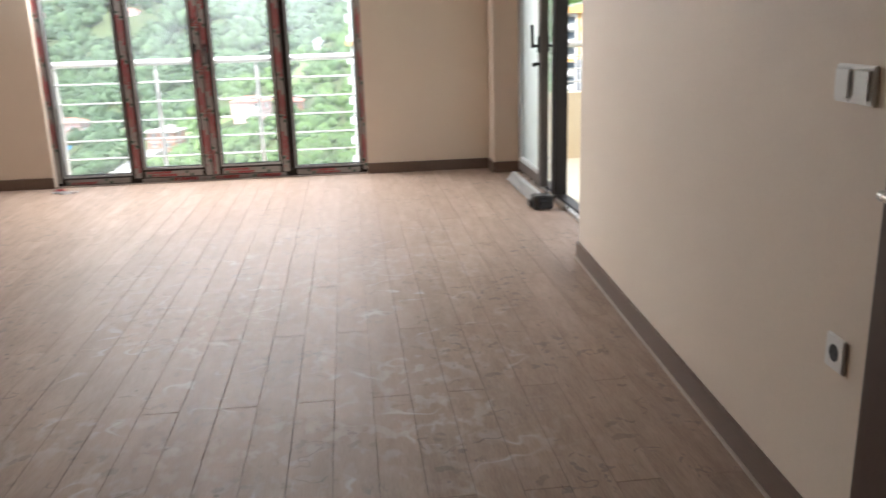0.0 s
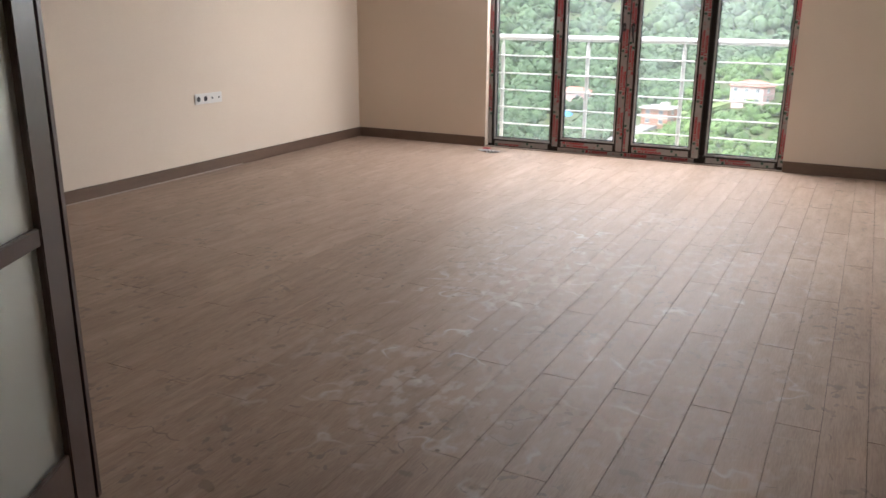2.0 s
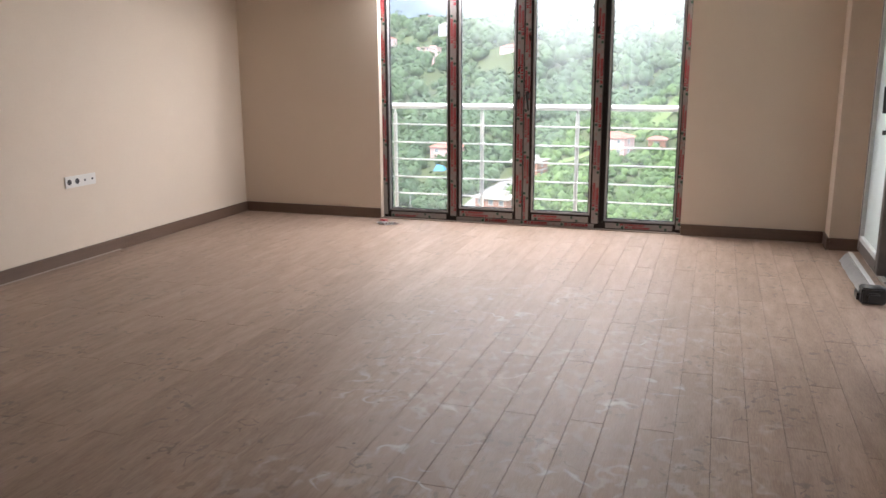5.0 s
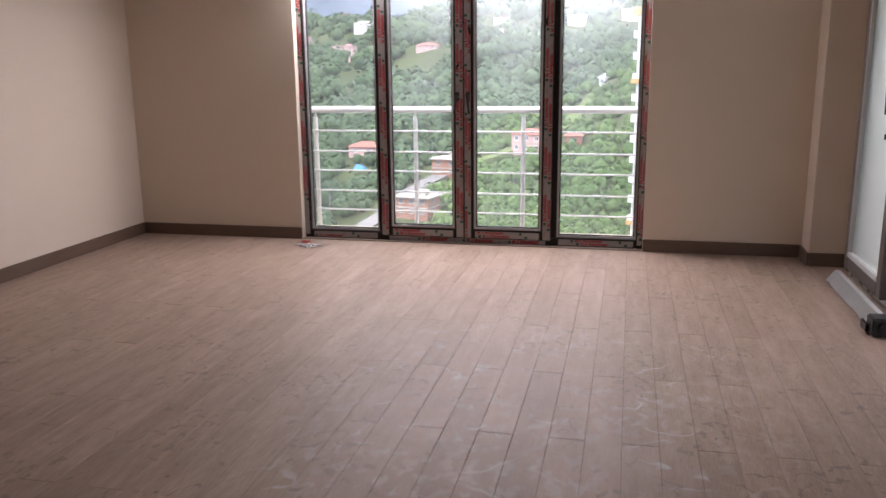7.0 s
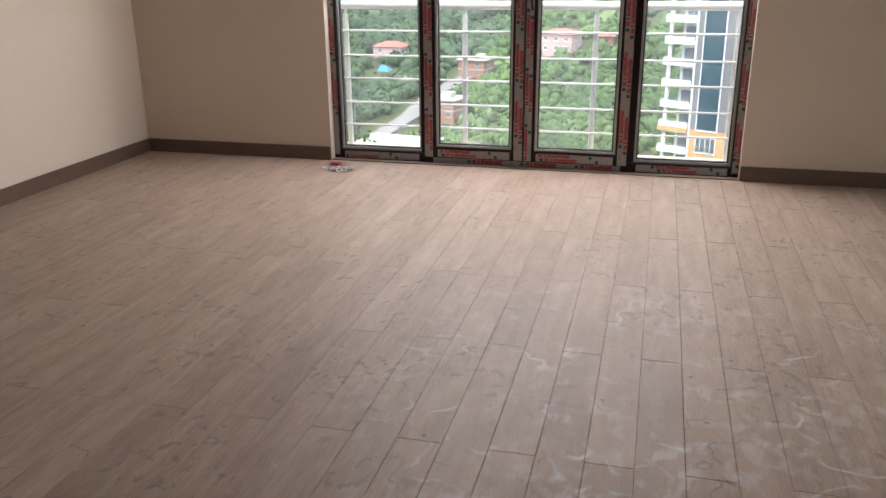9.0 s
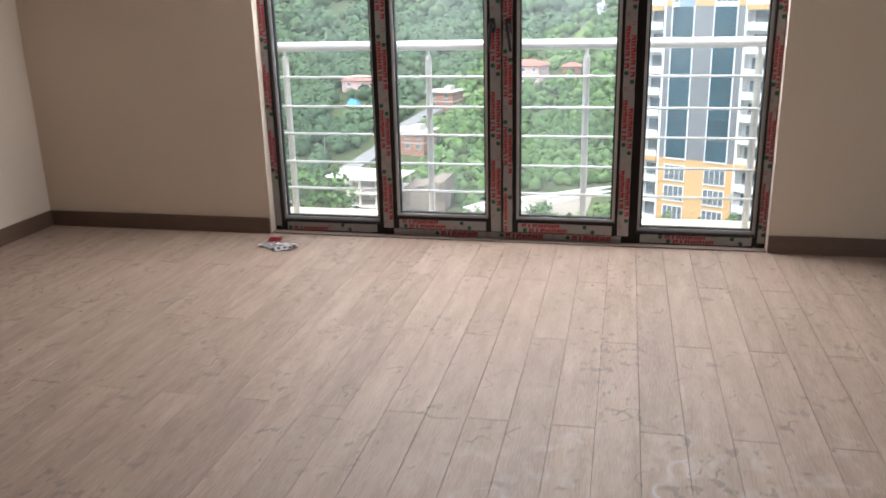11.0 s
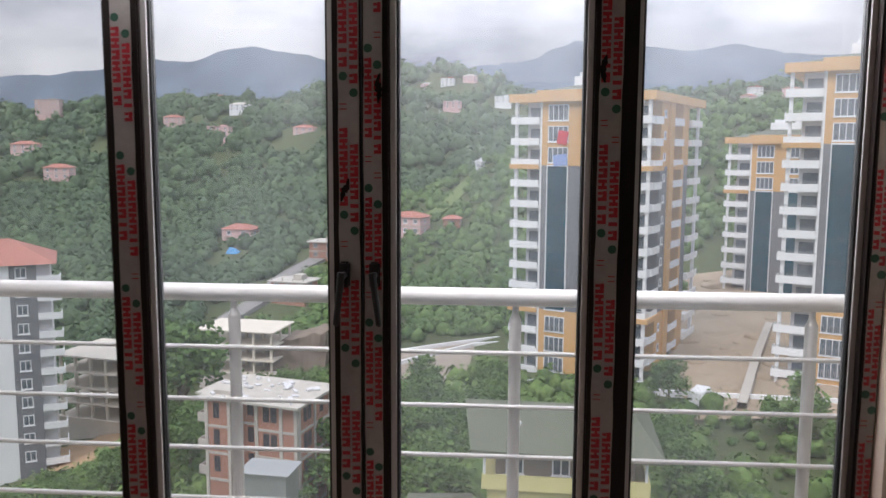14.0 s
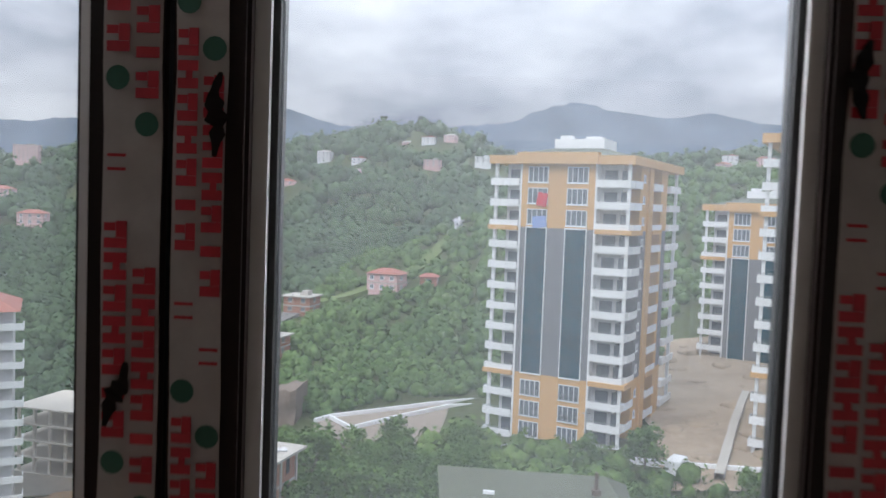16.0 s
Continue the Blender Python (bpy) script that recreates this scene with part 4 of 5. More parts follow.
def clumps(name, px, py, rad, sub, mat, label, category, seed, squash=0.85, rough=0.38, lift=0.55):
    """Many leafy crowns in one mesh."""
    rng = np.random.RandomState(seed)
    v, f = ico(sub)
    n, k = len(px), len(v)
    jit = 1 + rng.uniform(-rough, rough, (n, k))
    ang = rng.uniform(0, 6.28, n)
    c, s = np.cos(ang)[:, None], np.sin(ang)[:, None]
    X = (v[None, :, 0] * c - v[None, :, 1] * s) * jit * rad[:, None] * rng.uniform(0.8, 1.25, n)[:, None] + px[:, None]
    Y = (v[None, :, 0] * s + v[None, :, 1] * c) * jit * rad[:, None] + py[:, None]
    tall = rng.uniform(0.7, 1.25, n) * squash
    Z = v[None, :, 2] * jit * (rad * tall)[:, None] + (ground_z(px, py) + rad * tall * lift)[:, None]
    co = np.stack((X, Y, Z), -1).reshape(-1, 3)
    fa = (f[None] + (np.arange(n) * k)[:, None, None]).reshape(-1, 3)
    me = bpy.data.meshes.new(name)
    me.vertices.add(len(co)); me.vertices.foreach_set("co", co.ravel())
    me.loops.add(fa.size); me.loops.foreach_set("vertex_index", fa.ravel().astype(np.int32))
    me.polygons.add(len(fa)); me.polygons.foreach_set("loop_start", np.arange(0, fa.size, 3, dtype=np.int32))
    me.update(calc_edges=True)
    me.materials.append(mat)
    return tagged(new(name, me), label, category, "", "stuff")


def leafy(name, px, py, rad, per, size, mat, label, category, seed):
    """Crowns of many small leaf sprays round a rough core, joined in one mesh."""
    rng = np.random.RandomState(seed)
    n = len(px)
    tall = rng.uniform(0.75, 1.25, n)
    cz = ground_z(px, py) + rad * tall * 0.6
    v, f = ico(1)
    k = len(v)
    jit = 0.82 + rng.uniform(-0.25, 0.2, (n, k))
    core = np.stack((v[None, :, 0] * jit * rad[:, None] + px[:, None], v[None, :, 1] * jit * rad[:, None] + py[:, None], v[None, :, 2] * jit * (rad * tall)[:, None] + cz[:, None]), -1).reshape(-1, 3)
    cf = (f[None] + (np.arange(n) * k)[:, None, None]).reshape(-1, 3)
    d = rng.normal(size=(n, per, 3))
    d[:, :, 2] = np.abs(d[:, :, 2]) * 1.1 - 0.35
    d /= np.linalg.norm(d, axis=2, keepdims=True)
    lump = 1 + 0.28 * np.sin(d[:, :, :1] * 4.1 + rng.uniform(0, 6, (n, 1, 1))) * np.cos(d[:, :, 1:2] * 3.7 + rng.uniform(0, 6, (n, 1, 1)))
    c = d * lump * rng.uniform(0.78, 1.12, (n, per, 1)) * rad[:, None, None]
    c[:, :, 2] *= tall[:, None]
    c += np.stack((px, py, cz), -1)[:, None, :]
    r1 = rng.normal(size=(n, per, 3))
    t1 = np.cross(d, r1); t1 /= np.linalg.norm(t1, axis=2, keepdims=True)
    t2 = np.cross(d, t1) + 0.5 * d * rng.uniform(-1, 1, (n, per, 1))
    s = (size * rad)[:, None, None] * rng.uniform(0.6, 1.3, (n, per, 1))
    quad = np.stack((c - t1 * s, c + t2 * s * 0.7, c + t1 * s, c - t2 * s * 0.7), 2).reshape(-1, 3)
    base = len(core)
    qf = (np.arange(n * per * 4).reshape(-1, 4) + base)
    co = np.concatenate((core, quad))
    me = bpy.data.meshes.new(name)
    me.vertices.add(len(co)); me.vertices.foreach_set("co", co.ravel())
    loops = np.concatenate((cf.ravel(), qf.ravel())).astype(np.int32)
    me.loops.add(len(loops)); me.loops.foreach_set("vertex_index", loops)
    starts = np.concatenate((np.arange(len(cf)) * 3, cf.size + np.arange(len(qf)) * 4)).astype(np.int32)
    me.polygons.add(len(starts)); me.polygons.foreach_set("loop_start", starts)
    me.update(calc_edges=True)
    me.materials.append(mat)
    return tagged(new(name, me), label, category, "", "stuff")


CLEAR = [(-64, 171, 6), (-62, 177, 6), (-61, 184, 6), (-60.3, 191, 5), (-60, 198, 5), (-60.3, 205, 5), (-59.7, 213, 5), (-58.5, 220, 5), (-82, 221, 7), (-80.5, 212, 6), (-52, 178, 6), (-55, 185, 10), (-57, 229, 9), (-31, 246, 11), (-61, 195, 6), (-58, 212, 6), (-66, 178, 7), (-19, 240, 5), (-91, 254, 9), (-84, 231, 6), (-50, 144, 14), (-68, 130, 15), (-80, 114, 20), (-37, 140, 9), (-14, 133, 19), (20, 128, 20), (52, 116, 22), (56, 176, 20), (40, 138, 16), (33, 112, 12), (44, 150, 16), (52, 140, 14), (36, 150, 8), (-14, 292, 4), (-27, 80, 9), (-18, 279, 4), (-22, 271, 4), (-26, 263, 4), (-30, 256, 4), (-45, 240, 5), (-51, 235, 5)]


def keep(x, y):
    ok = np.ones(len(x), bool)
    for cx, cy, r in CLEAR:
        ok &= (x - cx) ** 2 + (y - cy) ** 2 > r * r
    return ok


rng = np.random.RandomState(7)
yy = np.exp(rng.uniform(math.log(128), math.log(345), 8800))
xx = rng.uniform(-0.8, 0.85, len(yy)) * yy
ok = keep(xx, yy)
xx, yy = xx[ok], yy[ok]
on_spur = (xx > -64 + (yy - 150) * 0.1) & (yy < 305)
rr = (1.1 + yy * 0.0055) * rng.uniform(0.7, 1.35, len(yy))
m = ~on_spur
leafy("hillside_woods", xx[m], yy[m], rr[m], 36, 0.24, FOREST, "dense mixed green woods on the slopes", "woods", 3)
leafy("hazel_slope", xx[on_spur], yy[on_spur], rr[on_spur] * 0.8, 30, 0.24, HAZEL, "bright green hazel bushes on the spur", "bushes", 4)
yy = np.exp(rng.uniform(math.log(335), math.log(1150), 7500))
xx = rng.uniform(-0.8, 0.85, len(yy)) * yy
FAR = [(-506, 807), (-314, 609), (-290, 638), (-216, 544), (-255, 694), (-151, 530), (-22, 692), (-292, 440), (-228, 368), (-278, 541), (-306, 590), (165, 640), (174, 655), (184, 648), (192, 690), (203, 700), (180, 704), (213, 730), (196, 742), (187, 722), (224, 720), (208, 765), (158, 668), (-75, 760), (-95, 780), (-55, 770), (-380, 760), (-420, 800), (-310, 790), (-170, 740), (-240, 800), (-130, 700), (-450, 740), (-125, 640), (-60, 640)]
ok = np.ones(len(xx), bool)
for cx, cy in FAR:
    ok &= ((xx - cx - 7) / 17) ** 2 + ((yy - cy + 20) / 34) ** 2 > 1
xx, yy = xx[ok], yy[ok]
leafy("far_woods", xx, yy, (1.3 + yy * 0.0064) * rng.uniform(0.6, 1.4, len(yy)), 24, 0.28, FOREST, "distant green woods on the far hills", "woods", 5)
yy = rng.uniform(34, 128, 4200)
xx = rng.uniform(-0.75, 0.7, len(yy)) * yy
ok = keep(xx, yy) & ~((xx > -3) & (xx < 16) & (yy > 53) & (yy < 73)) & ~((xx > -34) & (xx < -17) & (yy > 72) & (yy < 90)) & ~((xx > 19) & (xx < 60) & (yy > 66) & (rng.uniform(0, 1, len(yy)) < 0.75))
xx, yy = xx[ok], yy[ok]
leafy("undergrowth", xx, yy, rng.uniform(0.6, 2.1, len(yy)) * np.where((xx > -40) & (xx < 0) & (yy > 60), 1.35, 1.0), 46, 0.2, BUSH, "fresh green bushes and undergrowth below the house", "bushes", 9)


# ---- single trees near the house ----
def tree(seed, height, spread, at, label):
    rnd = random.Random(seed)
    root = thing("tree", label, "tree", at, "trees below the house")
    bm = bmesh.new()
    trunk_top = height * 0.55
    tube(bm, (0, 0, -0.8), (0.15, 0.1, trunk_top), 0.05 * height * 0.55, 8, 0.02 * height * 0.5)
    ends = []
    for i in range(8):
        a = i * 2.4 + rnd.uniform(-0.4, 0.4)
        z0 = trunk_top * rnd.uniform(0.5, 0.98)
        e = Vector((math.cos(a) * spread * rnd.uniform(0.45, 0.8), math.sin(a) * spread * rnd.uniform(0.45, 0.8), z0 + height * rnd.uniform(0.12, 0.36)))
        tube(bm, (0.1, 0.05, z0), e, 0.011 * height, 6, 0.004 * height)
        ends.append(e)
    ends.append(Vector((0.1, 0, height * 0.86)))
    part("trunk", bm, BARK, root)
    vs, fs = [], []
    for e in ends:
        rad = spread * rnd.uniform(0.36, 0.55)
        for i in range(190):
            d = Vector((rnd.gauss(0, 1), rnd.gauss(0, 1), rnd.gauss(0, 0.8)))
            d = d.normalized() * rad * rnd.uniform(0.35, 1.08)
            c = e + d
            t = Vector((rnd.uniform(-1, 1), rnd.uniform(-1, 1), rnd.uniform(-0.6, 0.6))).normalized()
            b = t.cross(Vector((rnd.uniform(-1, 1), rnd.uniform(-1, 1), rnd.uniform(-1, 1)))).normalized()
            s = rnd.uniform(0.16, 0.34) * (0.6 + 0.05 * height)
            k = len(vs)
            vs += [c - t * s, c + b * s * 0.6, c + t * s, c - b * s * 0.6]
            fs.append((k, k + 1, k + 2, k + 3))
    me = bpy.data.meshes.new("crown")
    me.from_pydata(vs, [], fs)
    me.materials.append(LEAF)
    cr = new("crown", me)
    cr.parent = root
    return root


kinds = [tree(1, 9.0, 3.2, pose(-12.0, 70.0, float(ground_z(-12, 70))), "broad green tree with full leafy crown"),
         tree(2, 7.0, 2.4, pose(17.5, 66.0, float(ground_z(17.5, 66))), "slim green tree with loose leafy crown"),
         tree(3, 11.0, 3.6, pose(-41.0, 96.0, float(ground_z(-41, 96))), "tall dark green tree with dense crown")]
rnd = random.Random(21)
SPOTS = [(-4, 98, 1), (-9, 96, 0), (-14, 92, 0), (-18, 97, 1), (-8, 84, 0), (-3.5, 82, 1), (-13, 84, 2), (-40, 86, 2), (-5, 88, 0), (-10, 90, 1), (-17, 88, 0), (-2, 86, 0), (-7, 79, 1), (-20, 95, 2), (-1, 99, 0), (-14, 98, 2), (-45, 101, 2), (-36, 92, 2), (-50, 92, 0), (-37, 104, 2),
         (-30, 66, 0), (-24, 64, 1), (-40, 72, 0), (-48, 78, 0), (-16, 62, 1), (-10, 60, 0), (-7, 72, 0), (18, 74, 1), (20, 58, 0), (33, 70, 0), (14, 104, 1),
         (21, 101, 1), (-2, 106, 1), (-15.5, 77.5, 0), (-19, 72, 1), (-29, 98, 0), (-56, 88, 0), (16.5, 79, 0), (-6, 91, 0), (-11, 102, 1), (-21, 90, 0), (-16, 103, 0), (-1, 92, 1), (-23, 104, 0), (-27, 108, 2), (-12, 111, 1), (-19, 82, 0), (-33, 112, 2), (38, 80, 0)]
for x, y, k in SPOTS:
    s = rnd.uniform(0.75, 1.15)
    copy_thing(kinds[k], pose(x, y, float(ground_z(x, y)), 0, 0, rnd.uniform(0, 360)) @ Matrix.Scale(s, 4))


copy_thing(kinds[0], pose(34, 91, float(ground_z(34, 91)) - 2.2, 0, 0, 80) @ Matrix.Scale(1.15, 4))
copy_thing(kinds[2], pose(-46, 104, float(ground_z(-46, 104)), 0, 0, 40) @ Matrix.Scale(1.95, 4))


# ---- buildings ----
def place(name, ob_mesh, mat_at, parent):
    ob = new(name, ob_mesh)
    ob.parent, ob.matrix_basis = parent, mat_at
    return ob


def window_meshes(w, h, lites, frame_mat=WHITE):
    bm = bmesh.new()
    t = 0.12
    box(bm, 0, -0.10, 0, t, 0.0, h); box(bm, w - t, -0.10, 0, w, 0.0, h); box(bm, t, -0.10, 0, w - t, 0, t); box(bm, t, -0.10, h - t, w - t, 0, h)
    for i in range(1, lites):
        x = w * i / lites
        box(bm, x - 0.05, -0.08, t, x + 0.05, 0.0, h - t)
    box(bm, -0.1, -0.18, -0.12, w + 0.1, 0.0, -0.0)
    fr = mesh_of("window_frame", bm, frame_mat)
    gl = mesh_of("pane", boxes((t, -0.03, t, w - t, 0.02, h - t)), DARKW)
    return fr, gl


def add_window(parent, meshes, m):
    f = place("window", meshes[0], m, parent)
    p = new("pane", meshes[1])
    p.parent = f
    return f


def tower(label, at, floors_top=3):
    W, D, fh, lo, mid, up = 21.0, 28.0, 3.13, 4, 7, 3
    n = lo + mid + up
    Z0, Z1, Z2, Z3 = 0, lo * fh + 0.6, (lo + mid) * fh + 0.6, n * fh + 0.6
    a0, a1 = 4.5, 15.9
    root = thing("apartment_tower", label, "apartment building", at, "apartment towers")
    part("wall", boxes((1.5, 1.5, -6, W - 1.5, D - 1.5, Z3)), SHADE, root, "pale recessed wall")
    for nm, z0, z1, mt in (("wall", -6, Z1, OCHRE), ("wall", Z1, Z2, GREYF), ("wall", Z2, Z3, OCHRE)):
        for piece in ((a0, 0, z0, a1, 1.5, z1), (W - 1.5, 5.2, z0, W, 9.0, z1), (W - 1.5, 17.5, z0, W, 21, z1)):
            part(nm, boxes(piece), mt, root)
    part("pilaster", boxes((W - 1.5, 9.0, -6, W + 0.35, 11.2, Z3)), OCHRE, root)
    part("pilaster", boxes((W - 1.5, 16.2, -6, W + 0.25, 17.5, Z3)), OCHRE, root)
    part("corner_column", boxes((0, 0, -6, 0.45, 0.45, Z3)), WHITE, root)
    part("corner_column", boxes((W - 0.45, 0, -6, W, 0.45, Z3)), WHITE, root)
    part("corner_column", boxes((W - 0.45, D - 0.5, -6, W, D, Z3)), WHITE, root)
    part("side_fin", boxes((a0 - 0.3, -0.06, -6, a0, 1.5, Z3)), WHITE, root)
    part("side_fin", boxes((a1, -0.06, -6, a1 + 0.3, 1.5, Z3)), WHITE, root)
    part("cornice", boxes((-0.7, -0.7, Z3, W + 0.8, D + 0.5, Z3 + 1.25), (a0 - 0.5, -1.0, Z3, a1 + 0.5, 0.5, Z3 + 1.7)), OCHRE, root)
    for z in (Z1, Z2):
        for piece in ((-0.6, -0.6, z - 0.55, a0 - 0.3, 1.5, z + 0.15), (a1 + 0.3, -0.6, z - 0.55, W + 0.6, 1.5, z + 0.15), (W - 1.5, 1.5, z - 0.55, W + 0.6, 5.2, z + 0.15), (W - 1.5, 11.2, z - 0.55, W + 0.6, 16.2, z + 0.15)):
            part("band", boxes(piece), OCHRE, root)
    bm = bmesh.new()
    b = [bm.verts.new(p) for p in ((0.3, 0.3, Z3 + 1.25), (W - 0.3, 0.3, Z3 + 1.25), (W - 0.3, D - 0.3, Z3 + 1.25), (0.3, D - 0.3, Z3 + 1.25), (7, 8, Z3 + 3.0), (W - 7, 8, Z3 + 3.0), (W - 7, D - 8, Z3 + 3.0), (7, D - 8, Z3 + 3.0))]
    for q in ((0, 1, 5, 4), (1, 2, 6, 5), (2, 3, 7, 6), (3, 0, 4, 7), (4, 5, 6, 7)):
        bm.faces.new([b[i] for i in q])
    rf = part("roof", bm, ROOFG, root)
    part("penthouse", boxes((6.5, 7.5, Z3 + 1.3, 14.5, 13.5, Z3 + 4.3), (7.2, 8.0, Z3 + 4.3, 9.0, 9.5, Z3 + 4.9), (11.0, 9, Z3 + 4.3, 13.5, 11, Z3 + 4.8)), WHITE, rf)
    # balconies
    def balcony_mesh(x0, x1, y0, y1, wrap):
        bm = bmesh.new()
        box(bm, x0, y0, -0.12, x1, y1, 0.12)
        box(bm, x0, y0, 0.12, x1, y0 + 0.12, 0.95)
        if wrap:
            box(bm, x1 - 0.12, y0 + 0.12, 0.12, x1, y1, 0.95)
        else:
            box(bm, x0, y0 + 0.12, 0.12, x0 + 0.12, y1, 0.95)
        return mesh_of("balcony", bm, WHITE)
    def rail_mesh(x0, x1, y):
        bm = bmesh.new()
        box(bm, x0, y, 1.2, x1, y + 0.05, 1.26)
        box(bm, x0, y, 1.08, x1, y + 0.03, 1.11)
        k = x0
        while k < x1:
            box(bm, k, y, 0.95, k + 0.05, y + 0.04, 1.2)
            k += 0.7
        return mesh_of("railing", bm, METAL)
    bl = balcony_mesh(-0.45, a0 - 0.3, -0.45, 1.5, False)
    br = balcony_mesh(a1 + 0.3, W + 0.15, -0.3, 1.5, True)
    bs = balcony_mesh(W - 1.5, W + 0.35, 1.5, 5.2, True)
    bs2 = balcony_mesh(W - 1.5, W + 0.5, 11.2, 16.2, True)
    bs3 = balcony_mesh(W - 1.5, W + 0.5, 21, D, True)
    rl, r2 = rail_mesh(-0.4, a0 - 0.35, -0.4), rail_mesh(a1 + 0.35, W, -0.25)
    dl = mesh_of("balcony_door", boxes((0, -0.05, 0, 1.9, 0, 2.25)), DARKW)
    dn = mesh_of("balcony_door", boxes((0, -0.05, 0.2, 1.2, 0, 2.25)), DARKW)
    side_w = window_meshes(1.3, 1.5, 1)
    win = window_meshes(3.2, 2.35, 4)
    guard = mesh_of("window_guard", boxes((0.1, -0.26, 0.95, 3.1, -0.2, 1.0), (0.1, -0.26, 0.1, 3.1, -0.2, 0.15), *[(0.1 + 0.25 * k, -0.25, 0.15, 0.14 + 0.25 * k, -0.21, 0.95) for k in range(13)]), METAL)
    sidewin = window_meshes(0.9, 1.1, 1)
    rot = pose(0, 0, 0, 0, 0, 90)
    for i in range(n):
        z = i * fh + (0.0 if i < lo else 0.6 if i >= lo else 0)
        b = place("balcony", bl, pose(0, 0, z), root)
        place("railing", rl, pose(0, 0, 0), b)
        b = place("balcony", br, pose(0, 0, z), root)
        place("railing", r2, pose(0, 0, 0), b)
        for m in (bs, bs2, bs3):
            place("balcony", m, pose(0, 0, z), root)
        place("balcony_door", dl, pose(2.0, 1.47, z + 0.12), root)
        place("balcony_door", dl, pose(a1 + 0.9, 1.47, z + 0.12), root)
        place("balcony_door", dn, pose(a1 + 3.4, 1.47, z + 0.12), root)
        place("balcony_door", dn, pose(W - 1.47, 2.2, z + 0.12, 0, 0, 90), root)
        place("balcony_door", dl, pose(W - 1.47, 12.2, z + 0.12, 0, 0, 90), root)
        place("balcony_door", dl, pose(W - 1.47, 22.5, z + 0.12, 0, 0, 90), root)
        add_window(root, sidewin, pose(W, 6.6, z + 0.9, 0, 0, 90))
        if i < lo or i >= lo + mid:
            for x in (a0 + 1.0, a1 - 4.25):
                f = add_window(root, win, pose(x, 0, z + 0.4))
                if i < lo + mid:
                    place("window_guard", guard, pose(0, 0, 0), f)
    for x in (a0 + 1.05, a1 - 4.2):
        c = part("glass_strip", boxes((x, -0.12, Z1 + 0.1, x + 3.1, 0.0, Z2 - 0.1)), CURT, root, "dark blue-green full-height glass strip")
        rows = [(x - 0.14, -0.2, Z1 - 0.1, x, 0, Z2 + 0.1), (x + 3.1, -0.2, Z1 - 0.1, x + 3.24, 0, Z2 + 0.1), (x, -0.2, Z1 - 0.1, x + 3.1, 0, Z1 + 0.1), (x, -0.2, Z2 - 0.1, x + 3.1, 0, Z2 + 0.1)]
        part("strip_frame", boxes(*rows), WHITE, c)
        part("transom", boxes(*[(x, -0.14, Z1 + k * fh - 0.03, x + 3.1, -0.122, Z1 + k * fh + 0.03) for k in range(1, mid)]), GREYF, c)
    return root


t_a = tower("ochre, grey and white apartment tower above the trees", pose(0.6, 122.5, -34.5, 0, 0, -25))
bm = bmesh.new(); box(bm, 0, -0.15, 0, 1.6, 0, 2.0, bevel=0.05)
part("banner", bm, FLAGR, t_a, "red cloth hung from a window", at=pose(7.0, -0.25, 38.3, 0, 8, 0))
bm = bmesh.new(); box(bm, 0, -0.15, 0, 2.2, 0, 1.7, bevel=0.05)
part("banner", bm, FLAGB, t_a, "blue and white cloth hung from a window", at=pose(6.6, -0.25, 34.9, 0, -6, 0))
tower("ochre, grey and white apartment tower on the road", pose(37.2, 111, -31.3, 0, 0, -25))
tower("ochre, grey and white apartment tower by the earthworks", pose(43.2, 166, -39.6, 0, 0, -25))


def white_block(at):
    root = thing("apartment_block", "white and grey apartment block with a red roof", "apartment building", at)
    W, D, Hh = 26.0, 15.0, 29.0
    part("wall", boxes((0, 0, -6, W - 6, D, Hh)), WHITE, root)
    part("wall", boxes((W - 6, 0.05, -6, W - 2.4, D, Hh)), GREYF, root, "grey facade strip")
    part("wall", boxes((W - 2.4, 1.2, -6, W - 0.6, D, Hh)), SHADE, root)
    bm = bmesh.new()
    b = [bm.verts.new(p) for p in ((-0.8, -0.8, Hh), (W + 0.4, -0.8, Hh), (W + 0.4, D + 0.8, Hh), (-0.8, D + 0.8, Hh), (6, D / 2, Hh + 3.2), (W - 6, D / 2, Hh + 3.2))]
    for q in ((0, 1, 5, 4), (1, 2, 5), (2, 3, 4, 5), (3, 0, 4), (3, 2, 1, 0)):
        bm.faces.new([b[i] for i in q])
    rf = part("roof", bm, ROOFR, root)
    part("penthouse", boxes((7.5, 1.5, Hh + 0.2, 13.5, 6.5, Hh + 3.6), (7.2, 1.2, Hh + 3.6, 13.8, 6.8, Hh + 3.9)), WHITE, rf)
    win = window_meshes(1.5, 1.6, 2)
    bal = mesh_of("balcony", boxes((W - 2.4, -0.7, 0, W + 0.9, 2.0, 0.2), (W - 2.4, -0.7, 0.2, W + 0.9, -0.55, 1.0), (W + 0.75, -0.55, 0.2, W + 0.9, 2.0, 1.0)), WHITE)
    for i in range(11):
        z = Hh - 2.7 - i * 2.8
        add_window(root, win, pose(W - 5.2, 0.05, z + 0.7))
        place("balcony", bal, pose(0, 0, z), root)
    return root


white_block(pose(-90.0, 98, -43.6, 0, 0, 30))


